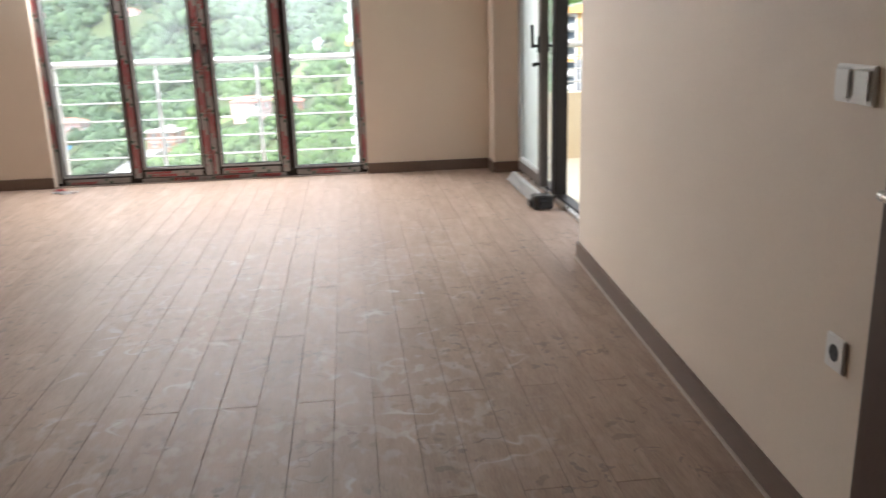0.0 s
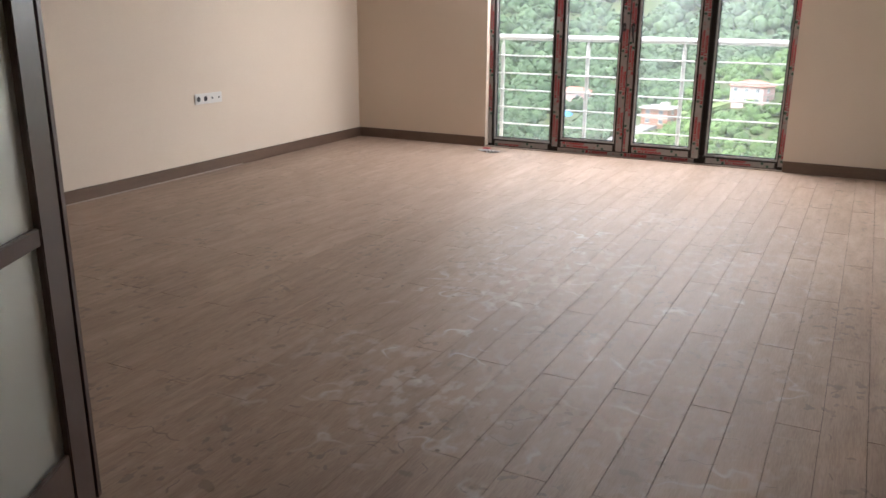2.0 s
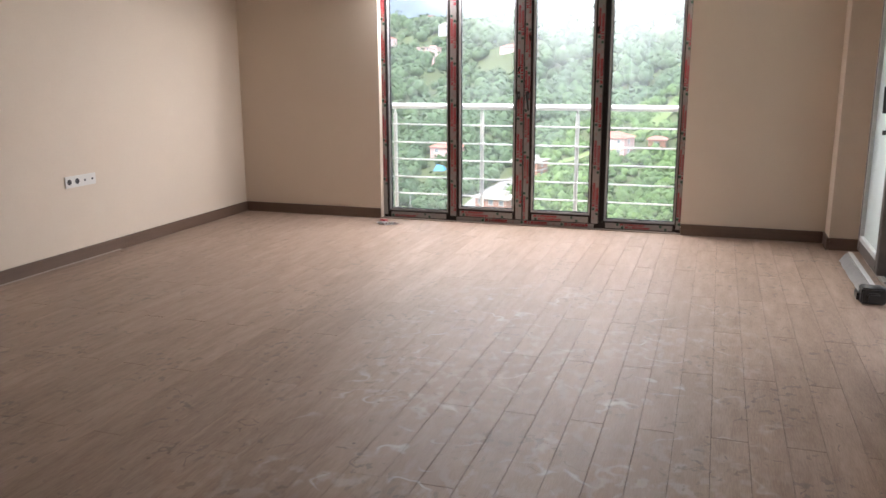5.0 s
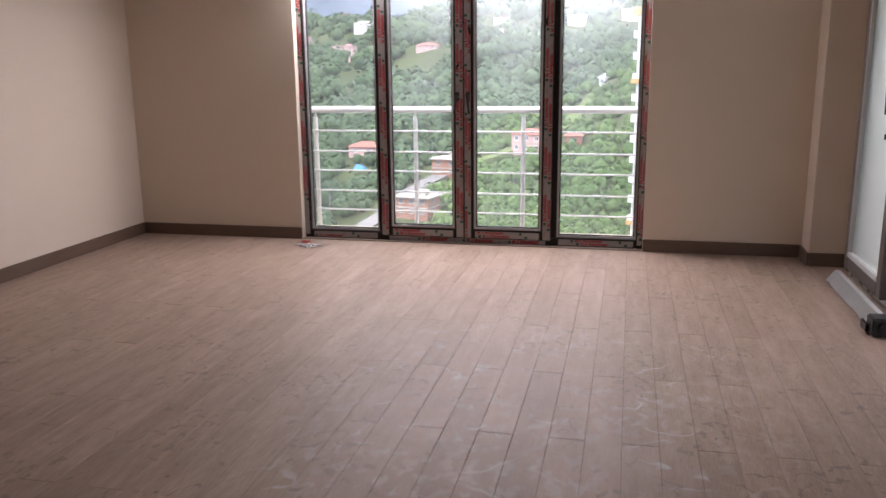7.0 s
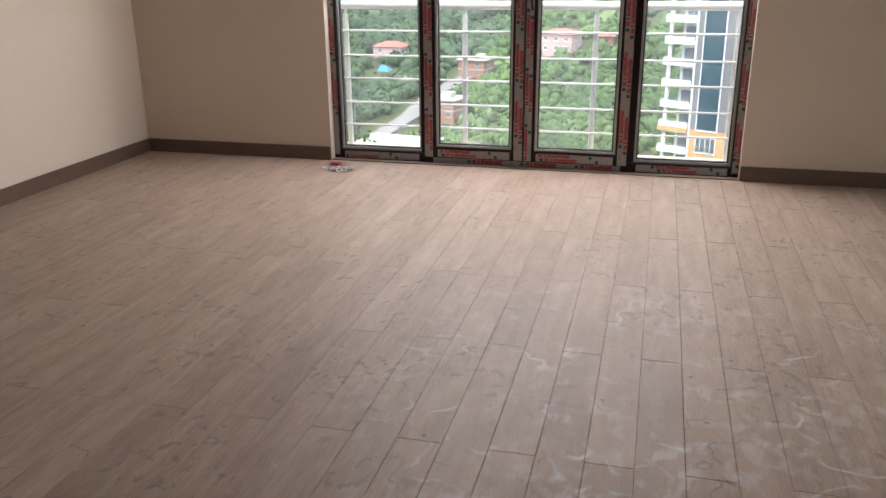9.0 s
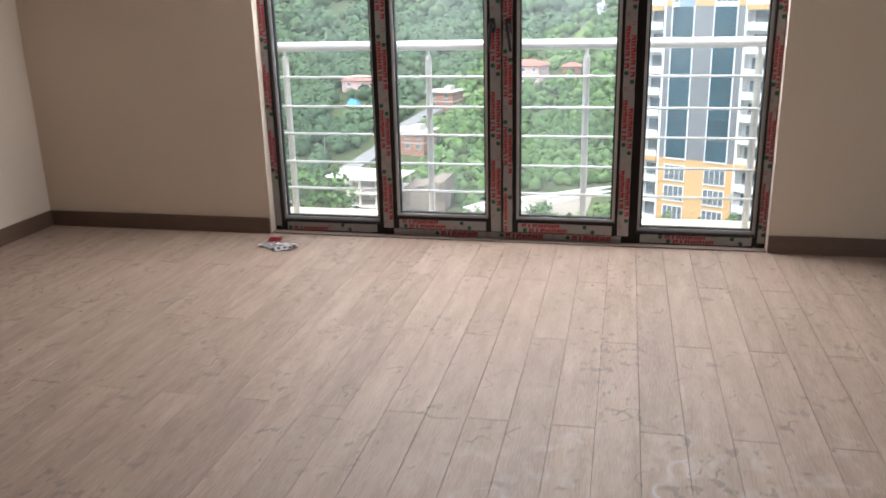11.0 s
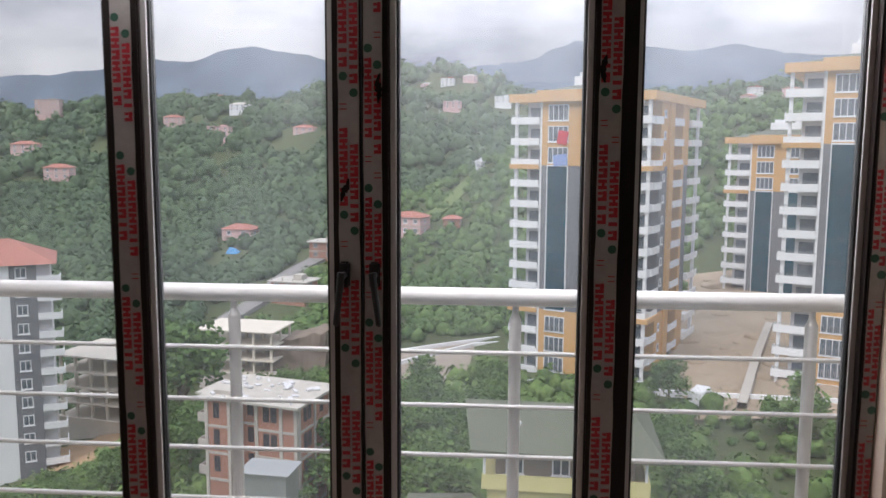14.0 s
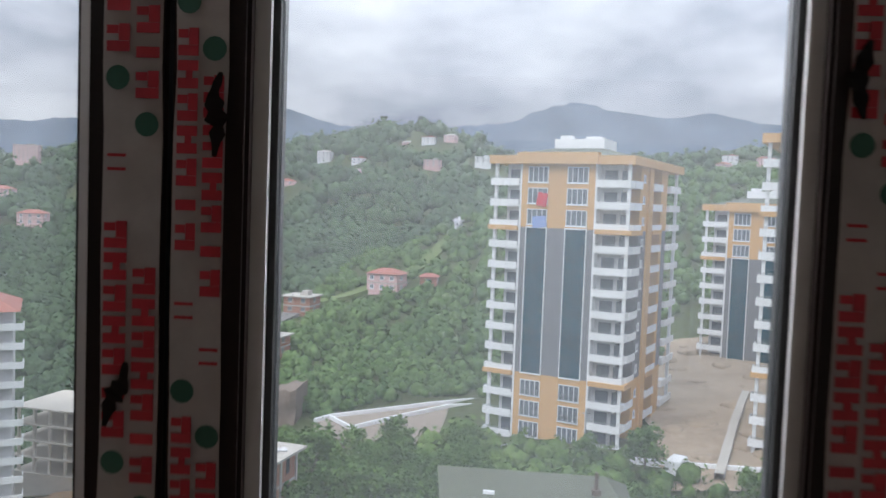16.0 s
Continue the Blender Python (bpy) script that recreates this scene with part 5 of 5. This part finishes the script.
def skeleton(at, W, D, floors, fh, nx, ny, label):
    root = thing("concrete_shell", label, "building shell", at, "unfinished concrete buildings")
    col = mesh_of("column", boxes((-0.2, -0.2, 0, 0.2, 0.2, fh - 0.25)), SHELL)
    slab = mesh_of("slab", boxes((-0.8, -0.8, -0.25, W + 0.8, D + 0.8, 0)), SHELL)
    core = mesh_of("core_wall", boxes((W * 0.35, D * 0.55, 0, W * 0.7, D * 0.95, fh - 0.25)), SHADE)
    for f in range(floors + 1):
        place("slab", slab, pose(0, 0, f * fh), root)
        if f < floors:
            place("core_wall", core, pose(0, 0, f * fh), root)
            for i in range(nx):
                for j in range(ny):
                    place("column", col, pose(W * i / (nx - 1), D * j / (ny - 1), f * fh), root)
    part("foundation", boxes((-0.5, -0.5, -5, W + 0.5, D + 0.5, -0.25)), SHELL, root)
    return root


skeleton(pose(-76.5, 126, -43.0, 0, 0, -10), 12, 11, 4, 2.7, 5, 4, "unfinished pale concrete shell of a block")
skeleton(pose(-58.0, 142, -38.8, 0, 0, -6), 14, 9, 3, 2.7, 5, 3, "unfinished grey concrete shell cut into the slope")


def house(at, W, D, floors, wall_mat, roof, label, fh=2.8, cols=3, roof_mat=None, name="house"):
    root = thing(name, label, "house", at, "hillside houses" if name == "house" else "")
    Hh = floors * fh
    part("wall", boxes((0, 0, -5, W, D, Hh)), wall_mat, root)
    part("floor_band", boxes(*[(-0.12, -0.12, k * fh - 0.15, W + 0.12, D + 0.12, k * fh + 0.15) for k in range(1, floors)] or [(-0.12, -0.12, -0.3, W + 0.12, D + 0.12, 0)]), CONC, root)
    bm = bmesh.new()
    if roof == "hip":
        b = [bm.verts.new(p) for p in ((-0.6, -0.6, Hh), (W + 0.6, -0.6, Hh), (W + 0.6, D + 0.6, Hh), (-0.6, D + 0.6, Hh), (W * 0.3, D / 2, Hh + D * 0.2), (W * 0.7, D / 2, Hh + D * 0.2))]
        for q in ((0, 1, 5, 4), (1, 2, 5), (2, 3, 4, 5), (3, 0, 4), (3, 2, 1, 0)):
            bm.faces.new([b[i] for i in q])
    else:
        box(bm, -0.7, -0.7, Hh, W + 0.7, D + 0.7, Hh + 0.28)
        box(bm, W * 0.55, D * 0.3, Hh + 0.28, W * 0.8, D * 0.7, Hh + 1.6)
        for i in range(4):
            box(bm, W * i / 3.2, 0.2, Hh + 0.28, W * i / 3.2 + 0.25, 0.45, Hh + 1.0)
    part("roof", bm, roof_mat or ROOFR, root)
    win = window_meshes(1.3, 1.3, 2, CONC if wall_mat is BRICK else WHITE)
    for f in range(floors):
        for c in range(cols):
            add_window(root, win, pose(W * (c + 0.5) / cols - 0.65, 0, f * fh + 0.95))
        add_window(root, win, pose(W, D * 0.35, f * fh + 0.95, 0, 0, 90))
        add_window(root, win, pose(0, D * 0.6, f * fh + 0.95, 0, 0, -90))
    return root


def on_land(x, y, turn=0, lift=1.2):
    return pose(x, y, float(ground_z(x, y)) + lift, 0, 0, turn)


house(on_land(-57.4, 183, -12, 0.4), 8.8, 7, 2, BRICK, "flat", "unfinished red brick house with a flat concrete roof", roof_mat=CONC, cols=3, fh=2.4)
house(on_land(-59.5, 226, -10, 0.4), 8, 8, 2, BRICK, "flat", "brick and concrete house beside the road", roof_mat=CONC, cols=2, fh=2.5)
house(on_land(-38.5, 244, -16), 10, 8, 2, PINK, "hip", "pink rendered house with a clay roof on the spur", cols=3)
house(on_land(-21.5, 238, 0), 5, 5, 1, BRICK, "hip", "small brick outbuilding on the spur", cols=1)
house(on_land(-96, 253, -5), 10, 8, 1, PINK, "hip", "pink rendered cottage among the woods", cols=2)
house(on_land(-506, 807, 15), 24, 16, 6, PINK, "flat", "tall pink brick apartment house on the ridge", roof_mat=CONC, cols=6)
house(on_land(-314, 609, 10), 13, 10, 3, BRICK, "hip", "brick hillside house with a red roof", cols=3)
house(on_land(-290, 638, 10), 15, 11, 3, PINK, "hip", "pink hillside house with a red roof", cols=3)
house(on_land(-216, 544, 6), 15, 11, 3, PINK, "flat", "pink cube-shaped hillside house", cols=3, roof_mat=PINK)
house(on_land(-255, 694, 8), 18, 12, 2, WHITE, "hip", "white hillside house with a pale roof", cols=4, roof_mat=CONC)
house(on_land(-151, 530, 0), 14, 10, 2, PINK, "hip", "pink brick hillside house with a red roof", cols=3)
house(on_land(-22, 692, 0), 14, 10, 2, WHITE, "flat", "white flat-roofed hillside house", cols=3, roof_mat=WHITE)
house(on_land(-292, 440, 12), 14, 10, 2, PINK, "hip", "pink hillside house above the valley", cols=3)
house(on_land(-228, 368, 10), 12, 9, 2, PINK, "hip", "rose-coloured house on the slope", cols=3)
house(on_land(-278, 541, 10), 14, 9, 1, WHITE, "flat", "low white hillside house", cols=3, roof_mat=CONC)
house(on_land(-306, 590, 10), 12, 9, 1, WHITE, "hip", "low white hillside house with a red roof", cols=2)
house(on_land(-15, 292, -20), 2.2, 2.2, 1, WHITE, "flat", "small white hut on the spur path", cols=1, roof_mat=WHITE)
rnd = random.Random(4)
for x, y in FAR[11:]:
    house(on_land(x, y, rnd.uniform(-20, 20)), rnd.uniform(10, 16), rnd.uniform(8, 10), rnd.choice((1, 2, 2, 3)), rnd.choice((WHITE, WHITE, PINK, SHADE)), rnd.choice(("hip", "flat")), "small pale house on the far hillside", cols=3, roof_mat=rnd.choice((ROOFR, CONC)))

# brick house under construction, nearer
bh = thing("brick_house", "unfinished red brick house with rubble on its flat roof", "house", pose(-33.0, 80.5, -35.4, 0, 0, -14))
part("wall", boxes((1.2, -0.6, -5, 4.3, 7.5, 11.0)), BRICK, bh)
part("wall", boxes((4.3, 1.4, -5, 7.0, 7.5, 11.0)), BRICK, bh, "recessed brick wall between the two wings")
part("wall", boxes((7.0, 0.0, -5, 12.1, 7.5, 11.0)), BRICK, bh)
for k in range(5):
    z = -1.0 + k * 3.0
    for piece in ((1.12, -0.68, z - 0.16, 4.38, -0.6, z + 0.12), (6.95, -0.08, z - 0.16, 12.18, 0.0, z + 0.12), (12.1, 0.0, z - 0.16, 12.18, 7.5, z + 0.12), (4.38, 1.32, z - 0.16, 6.95, 1.4, z + 0.12)):
        part("floor_band", boxes(piece), CONC, bh)
    if 0 < k < 4:
        part("balcony", boxes((-0.5, 0.3, z - 0.1, 1.2, 5.5, z + 0.1), (-0.5, 0.3, z + 0.1, -0.36, 5.5, z + 0.9), (-0.36, 0.3, z + 0.1, 1.2, 0.44, z + 0.9)), CONC, bh)
for x, y in ((7.0, -0.12), (10.0, -0.12), (11.75, -0.12), (1.15, -0.72), (4.0, -0.72)):
    part("concrete_column", boxes((x, y, -5, x + 0.38, y + 0.3, 11.0)), CONC, bh)
for y in (0.2, 3.6, 7.0):
    part("concrete_column", boxes((11.85, y, -5, 12.24, y + 0.35, 11.0)), CONC, bh)
# empty openings as near-black panels on solid brick, the inner shade put into their colour
hole = mesh_of("window_opening", boxes((0, -0.03, 0, 0.75, 0.1, 1.7)), DARKHOLE)
for z in (8.9, 5.9, 2.9):
    for x, y in ((8.0, -0.004), (8.9, -0.004), (2.2, -0.604), (5.2, 1.396)):
        place("window_opening", hole, pose(x, y, z), bh)
    for y in (1.4, 2.3, 5.0):
        place("window_opening", hole, pose(12.104, y, z, 0, 0, 90), bh)
bm = boxes((0.5, -1.2, 11.0, 12.9, 8.2, 11.26), (1.6, 0.3, 11.26, 3.8, 2.6, 11.7), (-0.6, 0.2, 11.0, 0.5, 5.6, 11.2))
rnd = random.Random(8)
part("roof", bm, CONC, bh, "rough concrete roof slab")
bm = bmesh.new()
for i in range(34):
    x, y, w, d = rnd.uniform(0.8, 11.8), rnd.uniform(-0.8, 7.0), rnd.uniform(0.2, 1.3), rnd.uniform(0.15, 0.8)
    bmesh.ops.create_cube(bm, size=1.0, matrix=Matrix.Translation((x, y, 11.28 + w * 0.1)) @ Matrix.Rotation(rnd.uniform(0, 3), 4, "Z") @ Matrix.Rotation(rnd.uniform(-0.3, 0.3), 4, "X") @ Matrix.Diagonal((w, d, rnd.uniform(0.06, 0.4), 1)))
part("rubble", bm, SHADE, bh, "grey and white rubble")

# green-roofed yellow house
gh = thing("green_roof_house", "pale yellow house with a mossy green roof", "house", pose(-1.2, 57.5, -30.4, 0, 0, -2))
part("wall", boxes((0.6, 0.8, -3, 12.6, 10, 6.6)), YELLOW, gh)
part("attic_wall", boxes((1.2, 1.4, 6.8, 12.0, 10, 9.9)), ATTIC, gh, "shaded grey-brown terrace wall")
part("balcony_band", boxes((0.2, 0.2, 6.4, 13.0, 10.4, 6.9), (0.2, 0.2, 6.9, 13.0, 0.4, 7.6), (12.8, 0.4, 6.9, 13.0, 8, 7.6)), YELLOW, gh)
part("post", boxes((0.3, 0.3, 7.6, 0.5, 0.5, 9.7)), WHITE, gh)
part("post", boxes((12.6, 0.3, 7.6, 12.8, 0.5, 9.7)), WHITE, gh)
part("post", boxes((8.2, 0.3, 7.6, 8.4, 0.5, 9.7)), WHITE, gh)
bm = bmesh.new()
b = [bm.verts.new(p) for p in ((-0.6, -0.6, 9.8), (14.0, -0.6, 9.6), (14.0, 11, 9.6), (-0.6, 11, 9.8), (-1.75, 6.5, 11.6), (11.8, 6.5, 11.6), (-0.6, -0.6, 9.5), (14.0, -0.6, 9.3))]
for q in ((0, 1, 5, 4), (1, 2, 5), (2, 3, 4, 5), (3, 0, 4), (6, 7, 1, 0), (3, 2, 7, 6), (2, 1, 7), (3, 6, 0)):
    bm.faces.new([b[i] for i in q])
rf = part("roof", bm, ROOFG, gh, "mossy green sheet roof")
bm = bmesh.new(); tube(bm, (10.9, 4.2, 10.4), (10.9, 4.2, 12.6), 0.16, 10); box(bm, 10.55, 3.85, 10.2, 11.25, 4.55, 11.3)
part("chimney", bm, BARK, rf)
part("vent", boxes((2.2, 3.0, 10.4, 3.1, 3.3, 10.95)), WHITE, rf)
win = window_meshes(1.4, 1.5, 2)
for x in (1.6, 5.0, 8.4, 10.8):
    add_window(gh, win, pose(x, 0.8, 4.0))
    add_window(gh, win, pose(x, 0.8, 0.8))
for x in (2.0, 5.6, 9.4):
    add_window(gh, win, pose(x, 1.4, 7.3))
house(pose(-5.9, 55, -28.2, 0, 0, 6), 4.0, 4.0, 1, YELLOW, "hip", "small yellow pavilion with a green roof", roof_mat=ROOFG, cols=2, name="garden_pavilion")
sh = thing("garden_shed", "grey sheet-metal shed among the bushes", "shed", pose(-22.5, 64, -29.2, 0, 0, -5))
part("wall", boxes((0, 0, -6, 4.2, 3, 3.0)), METAL, sh)
part("roof", boxes((-0.3, -0.3, 3.0, 4.5, 3.3, 3.12)), METAL, sh)

# ---- terraces, roads and earthworks ----
def sheet(name, xs, ys, mat, label, category, lift, test=None, kind="structure"):
    bm = bmesh.new()
    grid = {}
    for i, x in enumerate(xs):
        for j, y in enumerate(ys):
            grid[i, j] = bm.verts.new((x, y, float(ground_z(x, y)) + lift))
    for i in range(len(xs) - 1):
        for j in range(len(ys) - 1):
            if test is None or test((xs[i] + xs[i + 1]) / 2, (ys[j] + ys[j + 1]) / 2):
                bm.faces.new((grid[i, j], grid[i + 1, j], grid[i + 1, j + 1], grid[i, j + 1]))
    for v in [v for v in bm.verts if not v.link_faces]:
        bm.verts.remove(v)
    return solid(name, bm, mat, label, category, kind)


sheet("earthworks", np.linspace(22, 75, 30), np.linspace(97, 175, 34), DIRT, "bare grey-brown earth of the building site", "earth", 0.35, lambda x, y: y > 97 + 0.02 * x and x > 22 + (y - 97) * 0.12)
sheet("earth_cut", np.linspace(-78, -52, 16), np.linspace(108, 124, 10), EARTH, "orange earth below the concrete shell", "earth", 0.5, lambda x, y: (x + 65) ** 2 / 150 + (y - 116) ** 2 / 55 < 1)
bm = bmesh.new()
bmesh.ops.create_grid(bm, x_segments=22, y_segments=16, size=0.5)
for v in bm.verts:
    u, h = v.co.x + 0.5, v.co.y + 0.5
    rough = noise.noise((u * 6, h * 5, 1.0))
    v.co = Vector((-45.5 + u * 10.5, 141 + u * 2.5 + h * 2.6 + rough * 0.9, -46 + h * (12.2 + 2.2 * u) + rough * 0.35 * h))
back = bmesh.ops.extrude_edge_only(bm, edges=[e for e in bm.edges if e.is_boundary])
for v in [g for g in back["geom"] if isinstance(g, bmesh.types.BMVert)]:
    v.co.y += 9
solid("earth_cliff", bm, CUT, "brown earth cut beside the concrete shell", "earth", shade=True)


mr = np.random.RandomState(31)
mx, my = mr.uniform(27, 72, 110), mr.uniform(99, 172, 110)
ok = mx > 24 + (my - 97) * 0.12
clumps("earth_mounds", mx[ok], my[ok], mr.uniform(0.4, 2.6, 110)[ok], 3, DIRT, "heaps of dug grey-brown earth on the building site", "earth", 32, 0.42, 0.12, 0.0)


def strip(name, pts, w, mat, label, category, lift, thick=0.0):
    bm = bmesh.new()
    prev = None
    c = [Vector((x, y, 0)) for x, y in pts]
    path = [a.lerp(b, i / 6) for a, b in zip(c, c[1:]) for i in range(6)] + [c[-1]]
    for i, p in enumerate(path):
        d = path[min(i + 1, len(path) - 1)] - path[max(i - 1, 0)]
        sd = Vector((-d.y, d.x, 0)).normalized() * w / 2
        z = float(ground_z(p.x, p.y)) + lift
        cur = [bm.verts.new((*(p + s * sd).xy, z + t)) for s, t in ((-1, -thick), (-1, 0), (1, 0), (1, -thick))]
        if prev:
            for k in range(3):
                bm.faces.new((prev[k], prev[k + 1], cur[k + 1], cur[k]))
        prev = cur
    return solid(name, bm, mat, label, category)


strip("road", [(-68, 163), (-63.5, 174.5), (-60.5, 183), (-60.0, 196), (-60.5, 208), (-59.0, 219), (-54, 236)], 5.0, ASPH, "pale winding road up the hillside", "road", 0.9, 1.5)
GRASS = leaf_material("bright_cut_grass", (0.10, 0.15, 0.05), (0.24, 0.29, 0.12), 0.9)
strip("spur_track", [(-15, 286), (-22, 271), (-30, 256), (-44, 241), (-57, 231)], 5.0, GRASS, "bright grassy track along the spur", "track", 1.6, 1.5)
strip("boundary_wall", [(-6, 117), (8, 113), (24, 106.5), (44, 101.5), (62, 95), (76, 90)], 0.5, WHITE, "low white boundary wall below the towers", "wall", 0.9, 2.0)
strip("site_ramp_wall", [(30, 100), (38, 122), (45, 140)], 1.2, CONC, "grey concrete ramp wall on the site", "wall", 1.4, 2.5)
# van, tarpaulin, poles
van = thing("van", "white delivery van parked on the site", "van", pose(25.4, 102.5, float(ground_z(25.4, 102.5)) + 0.36, 0, 0, 62))
part("body", box(bmesh.new(), -2.4, -0.95, 0.45, 1.3, 0.95, 2.3, bevel=0.12), WHITE, van)
part("cab", box(bmesh.new(), 1.3, -0.9, 0.45, 2.6, 0.9, 1.5, bevel=0.15), WHITE, van)
part("windscreen", box(bmesh.new(), 1.25, -0.8, 1.45, 1.9, 0.8, 2.15, bevel=0.1), DARKW, van)
for x in (-1.5, 1.7):
    for y in (-0.85, 0.85):
        part("wheel", tube(bmesh.new(), (x, y - 0.12, 0.36), (x, y + 0.12, 0.36), 0.36, 16), GASKET, van)
bm = bmesh.new()
b = [bm.verts.new(p) for p in ((0, 0, 0), (3.6, 0, 0), (3.6, 3, 0.4), (0, 3, 0.4), (0.8, 1.6, 1.9), (2.6, 1.5, 1.5))]
for q in ((0, 1, 5, 4), (1, 2, 5), (2, 3, 4, 5), (3, 0, 4), (3, 2, 1, 0)):
    bm.faces.new([b[i] for i in q])
tp_ob = solid("tarpaulin", bm, TARP, "bright blue tarpaulin over a woodpile", "tarpaulin", kind="")
tp_ob.location = (-84, 224, float(ground_z(-84, 224)) + 1.2)
for x, y in ((-72, 176), (14, 106)):
    pl = thing("utility_pole", "thin grey utility pole beside the road", "pole", on_land(x, y, 0, 0), "utility poles")
    part("pole", tube(bmesh.new(), (0, 0, -1), (0, 0, 8), 0.13, 8, 0.08), METAL, pl)
    part("crossarm", boxes((-0.6, -0.05, 7.4, 0.6, 0.05, 7.5)), METAL, pl)

# the house stands slightly turned and raised against the valley
VALLEY = Matrix(((1, 0.0218, 0, 0), (-0.0218, 1.022, 0, 0), (0, -0.0135, 1, 0), (0, 0, 0, 1)))
for ob in [o for o in bpy.data.objects if o not in AT_HOME and o.parent is None and not o.name.startswith("own_building")]:
    if ob.type == "MESH" and ob.matrix_basis == Matrix.Identity(4):
        ob.data.transform(VALLEY)
    else:
        spot = VALLEY @ ob.matrix_basis.translation
        ob.matrix_basis = Matrix.Translation(spot) @ Matrix.Rotation(-0.0218, 4, "Z") @ Matrix.Translation(-ob.matrix_basis.translation) @ ob.matrix_basis

# paved terrace with white kerbs, sloping gently up to the tower
def terrace_at(x, y):
    return Vector((x, y, -34.6 + 0.055 * x))


FAR_EDGE = [(-25.6, 136.4), (-23.3, 139.5), (-17.0, 142.5), (-6.0, 148.0), (0.9, 150.5), (5.2, 150.0)]
MID_EDGE = [(-23.3, 138.6), (-18.6, 131.6), (-11.6, 138.6), (-3.2, 146.0), (4.8, 146.8)]
NEAR_EDGE = [(6.5, 124.0), (-3.0, 121.5), (-12.5, 125.0), (-24.0, 127.5)]
bm = bmesh.new()
rim = [terrace_at(x, y) for x, y in FAR_EDGE + NEAR_EDGE]
top = [bm.verts.new(p) for p in rim]
low = [bm.verts.new(p - Vector((0, 0, 6))) for p in rim]
bm.faces.new(top[::-1])
for i in range(len(rim)):
    j = (i + 1) % len(rim)
    bm.faces.new((low[i], low[j], top[j], top[i]))
bmesh.ops.recalc_face_normals(bm, faces=bm.faces[:])
solid("terrace", bm, PAVE, "beige paved terrace at the foot of the spur", "terrace")


def kerb(a, b):
    bm = bmesh.new()
    d = b - a
    sd = Vector((-d.y, d.x, 0)).normalized() * 0.22
    up = Vector((0, 0, 0.65))
    vs = [bm.verts.new(p + o) for p in (a, b) for o in (-sd, sd, sd + up, -sd + up)]
    for q in ((0, 1, 2, 3), (7, 6, 5, 4), (0, 4, 5, 1), (1, 5, 6, 2), (2, 6, 7, 3), (3, 7, 4, 0)):
        bm.faces.new([vs[i] for i in q])
    solid("terrace_kerb", bm, WHITE, "white concrete kerb along the terrace", "kerb")


for edge in (FAR_EDGE, MID_EDGE):
    for a, b in zip(edge, edge[1:]):
        kerb(terrace_at(*a), terrace_at(*b))
# dug bank of earth behind the site
bm = bmesh.new()
bmesh.ops.create_grid(bm, x_segments=36, y_segments=28, size=1.0)
for v in bm.verts:
    r = math.hypot(v.co.x, v.co.y)
    h = max(0.0, 1 - r) ** 0.75 + 0.10 * noise.noise((v.co.x * 4, v.co.y * 4, 2.0)) * (r < 0.95)
    v.co = Vector((v.co.x * 17, v.co.y * 13, h * 11.0 - 2.0))
ob = solid("earth_bank", bm, EARTH, "steep bank of dug orange earth", "earth", shade=True)
ob.location = (44, 170, -37.5)

# ---- floor: boards laid towards the window ----
floor_ob = solid("floor", boxes((XL - 0.2, YB - 0.2, -0.15, NX + 0.05, 0.0, -0.0085)), JOINT, "dusty pale oak laminate floor with footprints", "floor")
solid("hall_floor", boxes((0.2, YH, -0.15, XR + 0.22, YB - 0.2, -0.0085)), BASE, "brown hallway floor", "floor")
PW, PL, GAP = 0.1368, 1.37, 0.0012
board_meshes = {}


def board_mesh(w, length):
    key = (round(w, 3), round(length, 4))
    if key not in board_meshes:
        b, hw = 0.0006, w / 2
        z0, z1 = -0.008, 0.0
        prof = [(-hw, z0), (-hw, z1 - b), (-hw + b, z1), (hw - b, z1), (hw, z1 - b), (hw, z0)]
        vs = [(x, 0.0, z) for x, z in prof] + [(x, key[1], z) for x, z in prof]
        fs = [(i, i + 1, i + 7, i + 6) for i in range(5)] + [(5, 4, 3, 2, 1, 0), (6, 7, 8, 9, 10, 11)]
        me = bpy.data.meshes.new("board")
        me.from_pydata(vs, [], fs)
        me.materials.append(LAMINATE)
        board_meshes[key] = me
    return board_meshes[key]


for k in range(0, 43):
    x = 1.872 + PW * (k - 25)
    x0, x1 = max(x, XL), min(x + PW, XB)
    if x1 - x0 < 0.02:
        continue
    top = -0.001
    joint = -1.96 + 2 * PL * 0.0 if k % 2 == 0 else -1.28
    while joint + PL < -0.15:
        joint += PL
    while top > YB + 0.01:
        bot = max(joint, YB)
        ob = new("board", board_mesh(x1 - x0 - GAP, top - bot - 0.0028))
        ob.parent = floor_ob
        ob.location = ((x0 + x1) / 2, bot, 0)
        top, joint = bot, joint - PL
# strip of boards inside the balcony niche
ob = new("board", board_mesh(NX - 0.04 - XB, NY1 - NY0 - 0.01))
ob.parent, ob.location = floor_ob, ((NX - 0.04 + XB) / 2, NY0 + 0.005, -0.0005)
